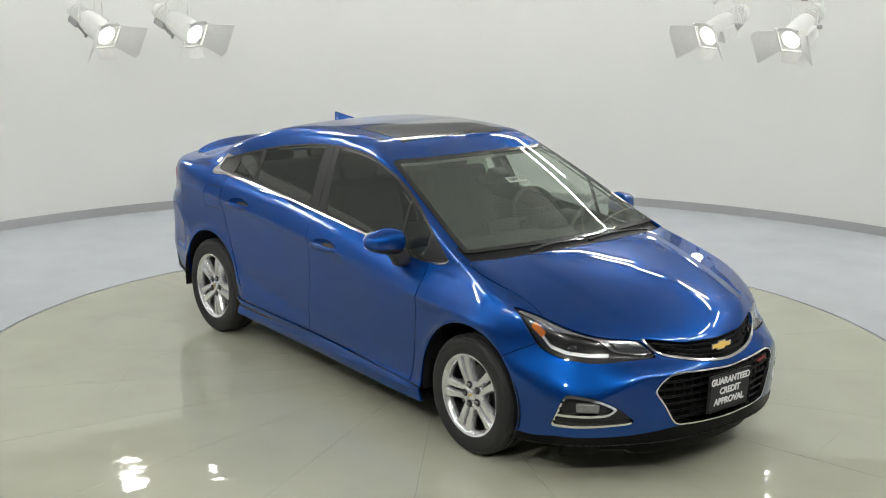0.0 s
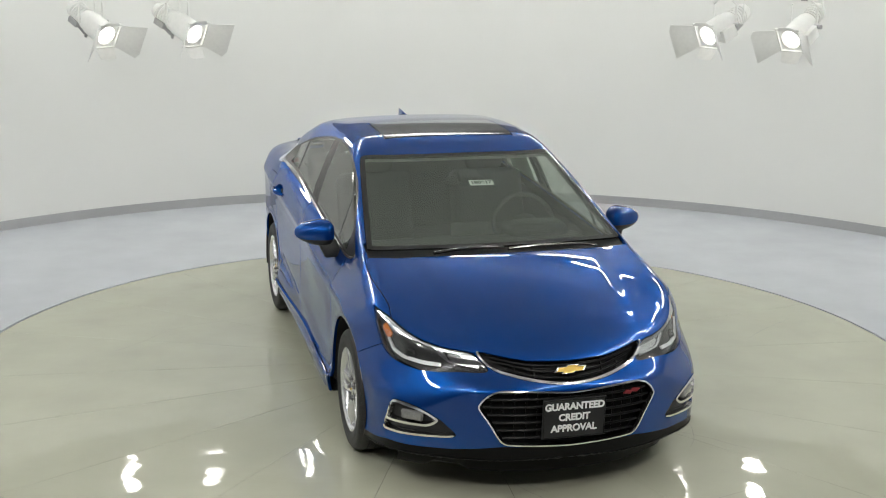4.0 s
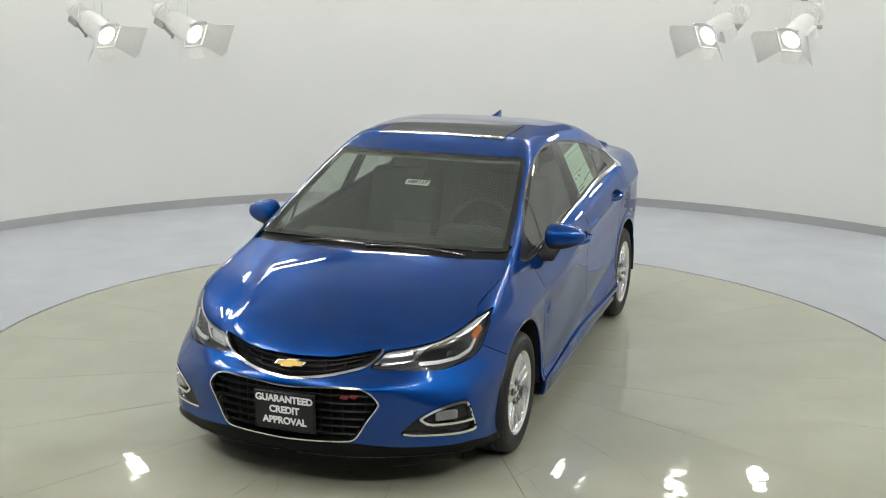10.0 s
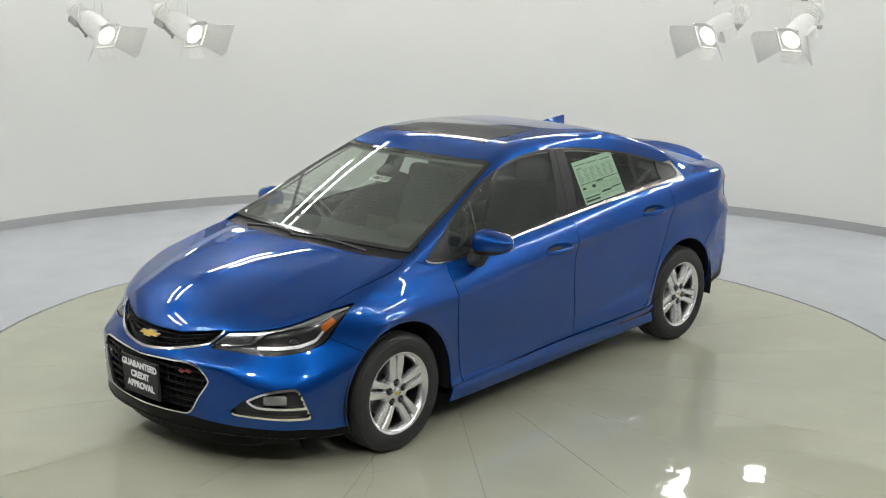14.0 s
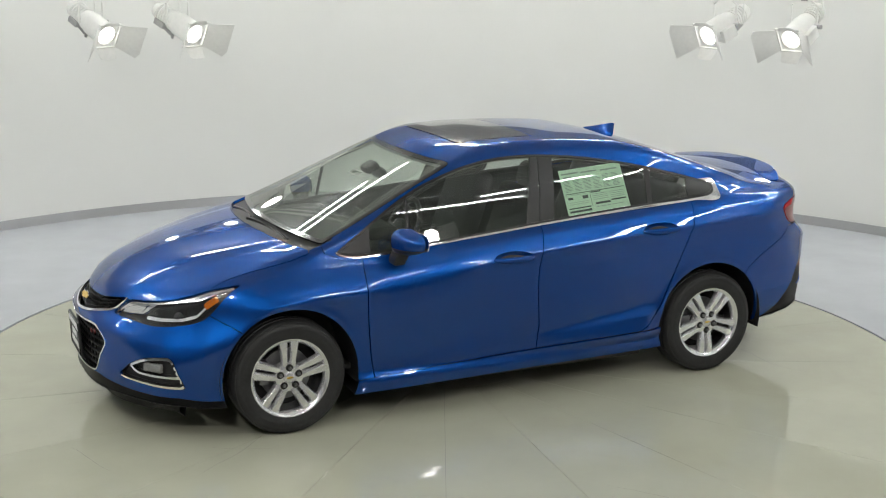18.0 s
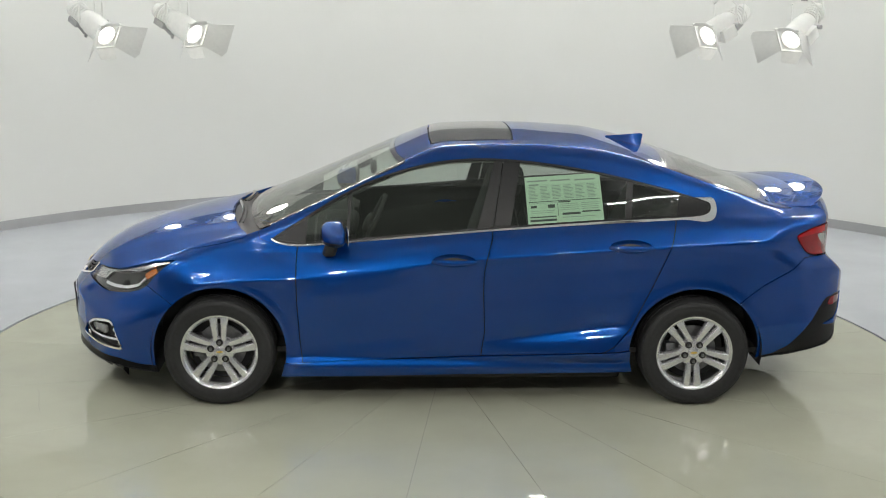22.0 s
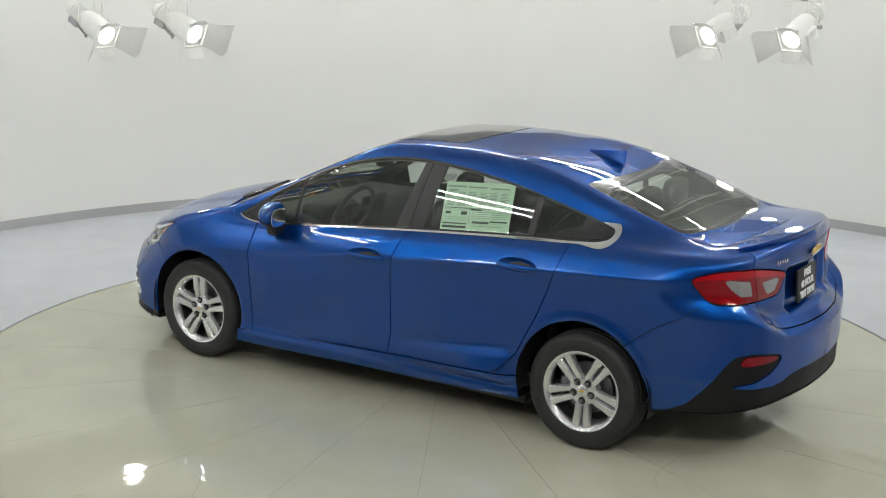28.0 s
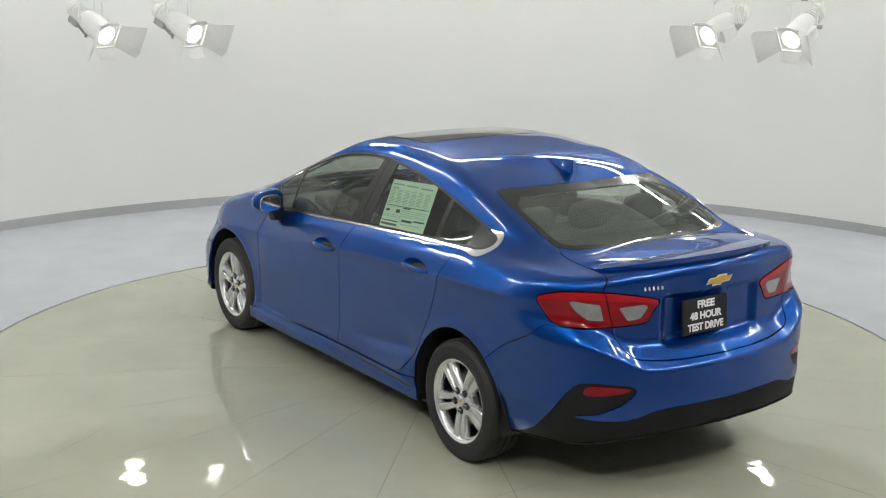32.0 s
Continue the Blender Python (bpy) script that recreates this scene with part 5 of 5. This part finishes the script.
# ---- cabin ----
inner = Sheet(*GRID)
x, y, z = inner.V[:, 0], inner.V[:, 1], inner.V[:, 2]
_, inner = inner.cut(np.where((y > 0.4) & (z > 0.85), outline_distance(x, z, DLO) + 0.012, FAR), 0)
x, y, z = inner.V[:, 0], inner.V[:, 1], inner.V[:, 2]
_, inner = inner.cut(np.where((x > 0.2) & (z > 0.9), outline_distance(x, y, WS) + 0.03, FAR), 0)
x, y, z = inner.V[:, 0], inner.V[:, 1], inner.V[:, 2]
_, inner = inner.cut(np.where((x < -1.0) & (z > 1.05), outline_distance(x, y, RW) + 0.035, FAR), 0)
for cx in (1.345, -1.345):
    x, y, z = inner.V[:, 0], inner.V[:, 1], inner.V[:, 2]
    _, inner = inner.cut(np.where(y > 0.45, np.hypot(x - cx, z - 0.325) - 0.39, FAR), 0)
x, y, z = inner.V[:, 0], inner.V[:, 1], inner.V[:, 2]
inner, _ = inner.cut(np.maximum(np.abs(x + 0.38) - 1.70, 0.24 - z), 0)
x, y, z = inner.V[:, 0], inner.V[:, 1], inner.V[:, 2]
liner, lining = inner.cut(1.30 - z, 0)
liner.build("headliner", M_LINER, car, "pale grey roof lining", 1, 0, -0.03)
lining.build("cabin_lining", M_DARK, car, "charcoal door and pillar lining", 1, 0, -0.03)
part("cabin_floor", box(3.2, 1.5, 0.03), M_DARK, car, "dark cabin floor", False, Matrix.Translation((-0.3, 0, 0.30)))


def seat(x, y):
    bm = box(0.50, 0.50, 0.16, 0.05, 3)
    cushion = part("seat", bm, M_SEAT, car, "charcoal cloth seat", True, Matrix.Translation((x, y, 0.56)))
    bm = box(0.13, 0.48, 0.62, 0.05, 3)
    part("backrest", bm, M_SEAT, cushion, "", True, pose(x - 0.30, y, 0.86, 0, -18, 0))
    bm = blob(0.045, 0.125, 0.085, 3.2, 20)
    part("headrest", bm, M_SEAT, cushion, "", True, pose(x - 0.42, y, 1.22, 0, -12, 0))
    for s in (-0.05, 0.05):
        part("headrest_post", rod(0.006, 0.12, 8), M_STEEL, cushion, "", True, pose(x - 0.41, y + s, 1.14, 0, -12, 0))


seat(0.08, 0.37)
seat(0.08, -0.37)
bench = part("rear_bench", box(0.5, 1.28, 0.18, 0.06, 3), M_SEAT, car, "charcoal cloth rear bench", True, Matrix.Translation((-0.85, 0, 0.55)))
part("backrest", box(0.16, 1.26, 0.62, 0.06, 3), M_SEAT, bench, "", True, pose(-1.17, 0, 0.85, 0, -24, 0))
for y in (-0.38, 0, 0.38):
    part("headrest", blob(0.05, 0.13, 0.075, 3.2, 20), M_SEAT, bench, "", True, Matrix.Translation((-1.30, y, 1.185)))
part("parcel_shelf", box(0.68, 1.30, 0.02, 0.005), M_DARK, car, "dark parcel shelf", False, Matrix.Translation((-1.56, 0, 1.065)))
part("bulkhead", box(0.03, 1.44, 0.74, 0.005), M_DARK, car, "dark panel behind the rear bench", False, Matrix.Translation((-1.36, 0, 0.69)))
bm = box(0.52, 1.34, 0.30, 0.08, 4)
dash = part("dashboard", bm, M_DARK, car, "black dashboard with centre screen", True, Matrix.Translation((0.88, 0, 0.80)))
part("instrument_hood", box(0.2, 0.36, 0.1, 0.04, 3), M_DARK, dash, "", True, Matrix.Translation((0.68, 0.37, 0.965)))
part("centre_screen", box(0.03, 0.24, 0.16, 0.01), M_DARK, dash, "dark centre display", True, pose(0.62, 0, 0.93, 0, -15, 0))
part("console", box(0.9, 0.22, 0.28, 0.04, 3), M_DARK, dash, "", True, Matrix.Translation((0.25, 0, 0.55)))
ring = [Vector((0, 0.185 * math.cos(2 * math.pi * i / 40), 0.185 * math.sin(2 * math.pi * i / 40))) for i in range(40)]
ms = Matrix.Translation((0.50, 0.37, 0.955)) @ pose(0, 0, 0, 0, -25, 0)
steer = part("steering_wheel", tube([ms @ p for p in ring], 0.015, 10, True), M_DARK, car, "black steering wheel", True)
part("wheel_boss", blob(0.03, 0.075, 0.06, 2.6, 18), M_DARK, steer, "", True, ms @ Matrix.Translation((0.02, 0, 0)))
for a in (0, 180, 270):
    part("wheel_spoke", box(0.02, 0.13, 0.03, 0.006), M_SATINCHROME if a == 270 else M_DARK, steer, "", True, ms @ pose(0.01, 0, 0, a, 0, 0) @ Matrix.Translation((0, 0.115, 0)))
part("interior_mirror", blob(0.02, 0.12, 0.035, 3, 18), M_BLACK, car, "black interior mirror", True, Matrix.Translation((0.50, 0.0, 1.235)))
part("mirror_mount", box(0.09, 0.12, 0.05, 0.015), M_BLACK, car, "black sensor housing behind the screen", True, pose(0.555, 0, 1.268, 0, 24, 0))

# ---- studio lamps ----
M_LAMPWHITE = material("white_lamp_enamel", (0.8, 0.8, 0.78), 0.45, 0, 0, 40, 0.05)
M_LAMPGREY = material("grey_lamp_fittings", (0.40, 0.40, 0.40), 0.5, 0.2, 0, 60, 0.15)
M_LENS = material("lit_lamp_lens", (0.9, 0.9, 0.88), 0.3, emit=(1.0, 0.97, 0.90), strength=5)
M_TUBE = material("lit_fluorescent_tube", (0.9, 0.9, 0.9), 0.4, emit=(0.985, 1.0, 0.945), strength=120)


def sheet_flap(w0, w1, h, t):
    """A trapezoid metal flap that stands up along z from a hinge on the y axis."""
    bm = bmesh.new()
    a = [bm.verts.new((s * t / 2, y, z)) for s in (-1, 1) for y, z in ((-w0 / 2, 0), (w0 / 2, 0), (w1 / 2, h * 0.86), (w1 * 0.34, h), (-w1 / 2, h))]
    bm.faces.new(a[:5][::-1])
    bm.faces.new(a[5:])
    for i in range(5):
        j = (i + 1) % 5
        bm.faces.new((a[i], a[j], a[5 + j], a[5 + i]))
    return bm


def stage_lamp(eye, target, flaps):
    """A theatre spot with barn doors; local +x is where it shines."""
    d = (Vector(target) - Vector(eye)).normalized()
    yaw, pitch = math.degrees(math.atan2(d.y, d.x)), math.degrees(math.asin(d.z))
    lamp = empty("stage_lamp", pose(*eye) @ pose(0, 0, 0, 0, 0, yaw) @ pose(0, 0, 0, 0, -pitch, 0))
    turn = pose(0, 0, 0, 0, 90, 0)
    body = part("body", lathe([(0.0, -0.46), (0.055, -0.455), (0.066, -0.43), (0.07, -0.40), (0.07, -0.26), (0.082, -0.25), (0.082, -0.20), (0.092, -0.19), (0.095, -0.02), (0.104, -0.015), (0.104, 0.0), (0.078, 0.0), (0.074, -0.02)], 32), M_LAMPWHITE, lamp, "white enamelled lamp body", True, turn)
    for k in range(5):
        part("cooling_fin", lathe([(0.069, 0), (0.078, 0.001), (0.078, 0.005), (0.069, 0.006)], 32), M_LAMPWHITE, body, "", True, turn @ Matrix.Translation((0, 0, -0.39 + 0.026 * k)))
    part("lens", lathe([(0.074, -0.012), (0.05, 0.0), (0.03, 0.005), (0.0, 0.007)], 32), M_LENS, lamp, "glowing round lens", True, turn)
    frame_bm = bmesh.new()
    for y, z, sy, sz in ((0, 0.1, 0.215, 0.014), (0, -0.1, 0.215, 0.014), (0.1, 0, 0.014, 0.186), (-0.1, 0, 0.014, 0.186)):
        bmesh.ops.create_cube(frame_bm, size=1, matrix=Matrix.Translation((0.012, y, z)) @ Matrix.Diagonal((0.02, sy, sz, 1)))
    part("door_frame", frame_bm, M_LAMPWHITE, lamp, "square barn door frame")
    for (rx, open_deg, w0, w1, h) in flaps:
        part("barn_door", sheet_flap(w0, w1, h, 0.003), M_LAMPWHITE, lamp, "thin white barn door flap", False, pose(0.022, 0, 0, rx, 0, 0) @ Matrix.Translation((0, 0, 0.102)) @ pose(0, 0, 0, 0, open_deg, 0))
    part("focus_knob", rod(0.012, 0.05, 12), M_LAMPGREY, lamp, "dark focus knob", True, Matrix.Translation((-0.22, 0, -0.115)))
    part("side_box", box(0.15, 0.05, 0.10, 0.008), M_LAMPWHITE, lamp, "white switch box", True, Matrix.Translation((-0.12, 0.105, -0.03)))
    part("side_box", box(0.11, 0.035, 0.05, 0.006), M_LAMPGREY, lamp, "grey switch box", True, Matrix.Translation((-0.33, -0.06, -0.06)))
    part("tilt_knob", rod(0.018, 0.06, 12), M_LAMPGREY, lamp, "grey tilt knob", True, pose(-0.2, 0.13, 0, 90, 0, 0))
    part("rear_plate", box(0.16, 0.05, 0.03, 0.006), M_LAMPGREY, lamp, "grey tail bracket", True, pose(-0.30, 0, -0.09, 0, 12, 0))
    return lamp


def yoke(eye, target):
    """The forked bracket and the drop pipe to the ceiling, upright."""
    d = (Vector(target) - Vector(eye)).normalized()
    side = Vector((-d.y, d.x, 0)).normalized()
    c = Vector(eye) - d * 0.2
    hang = empty("lamp_hanger", Matrix.Translation(c))
    for s in (-1, 1):
        q = side * 0.115 * s
        part("yoke_arm", tube([q, q + Vector((0, 0, 0.16)), q * 0.5 + Vector((0, 0, 0.2))], 0.009, 8), M_LAMPWHITE, hang, "", True)
    part("yoke_bar", tube([side * 0.06 + Vector((0, 0, 0.2)), side * -0.06 + Vector((0, 0, 0.2))], 0.009, 8), M_LAMPWHITE, hang, "", True)
    part("drop_pipe", tube([Vector((0, 0, 0.2)), Vector((0, 0, CEIL_Z - c.z))], 0.012, 10), M_LAMPWHITE, hang, "white steel drop pipe", True)
    part("drop_pipe", tube([side * 0.11 - d * 0.1 + Vector((0, 0, 0.02)), side * 0.11 - d * 0.1 + Vector((0, 0, CEIL_Z - c.z))], 0.007, 8), M_LAMPWHITE, hang, "thin white safety rod", True)
    part("clamp", rod(0.03, 0.05, 16), M_LAMPGREY, hang, "grey clamp", True, Matrix.Translation((0, 0, 0.22)))
    cable = [side * 0.05 + d * -0.3 + Vector((0, 0, 0.05)) + Vector((0.22 * math.sin(math.pi * t) * (1 if c.x < 0 else -1), 0, (CEIL_Z - c.z - 0.05) * t ** 1.5)) for t in [i / 16 for i in range(17)]]
    part("cable", tube(cable, 0.005, 6), M_LAMPWHITE, hang, "white power cable", True)
    return hang


FOUR = ((0, 20, 0.17, 0.12, 0.03), (180, 52, 0.18, 0.15, 0.095), (90, 40, 0.19, 0.29, 0.195), (-90, 40, 0.19, 0.29, 0.195))
SPOTS = [((-2.685, 2.39, 1.845), (-0.45, 0.75, 0.4)), ((-1.99, 2.39, 1.862), (0.3, 0.8, 0.65)), ((2.045, 2.39, 1.895), (-0.25, 0.75, 0.6)), ((2.70, 2.39, 1.872), (0.9, 0.65, 0.4))]
BACK = [((-2.8, -3.4, 2.8), (0, 0, 0.7)), ((-1.15, -5.3, 3.0), (0, 0, 0.7)), ((1.15, -5.3, 3.0), (0, 0, 0.7)), ((2.8, -3.4, 2.8), (0, 0, 0.7))]
for eye, target in SPOTS + BACK:
    ob = stage_lamp(eye, target, FOUR)
    tagged(ob, "lit white stage spotlight with open barn doors", "spotlight", "stage spotlights round the turntable")
    tagged(yoke(eye, target), "white yoke and pipe hanging a spotlight", "hanger", "spotlight hangers")
    d = (Vector(target) - Vector(eye)).normalized()
    data = bpy.data.lights.new("spot_beam", "SPOT")
    data.energy, data.spot_size, data.spot_blend, data.shadow_soft_size, data.color = SPOT_W * (1 if eye[1] > 0 else 16 if abs(eye[0]) < 2 else 4), radians(90), 0.6, 0.08, (1.0, 0.97, 0.9)
    beam = new("spot_beam", data)
    beam.matrix_world = look(Vector(eye) + d * 0.05, Vector(eye) + d)

# two rings of tubes under the ceiling, open towards the entrance
for radius, count, shift in ((TUBE_R, 13, 0.5), (TUBE_R - 0.42, 12, 0.0)):
    for i in range(count):
        a = 2 * math.pi * (i + shift) / count
        if math.sin(a) < -0.88:
            continue
        c = Vector((WALL_C[0] + radius * math.cos(a), WALL_C[1] + radius * math.sin(a), CEIL_Z - 0.25))
        ob = tagged(empty("tube_light", Matrix.Translation(c) @ pose(0, 0, 0, 0, 0, math.degrees(a) + 90)), "long thin fluorescent tube below the ceiling", "tube light", "rings of ceiling tube lights")
        part("housing", box(1.5, 0.06, 0.04, 0.006), M_LAMPWHITE, ob, "white batten housing", False, Matrix.Translation((0, 0, 0.05)))
        part("tube", rod(0.013, 1.42, 12), M_TUBE, ob, "glowing white tube", True, pose(0, 0, 0.008, 0, 90, 0))


motions()
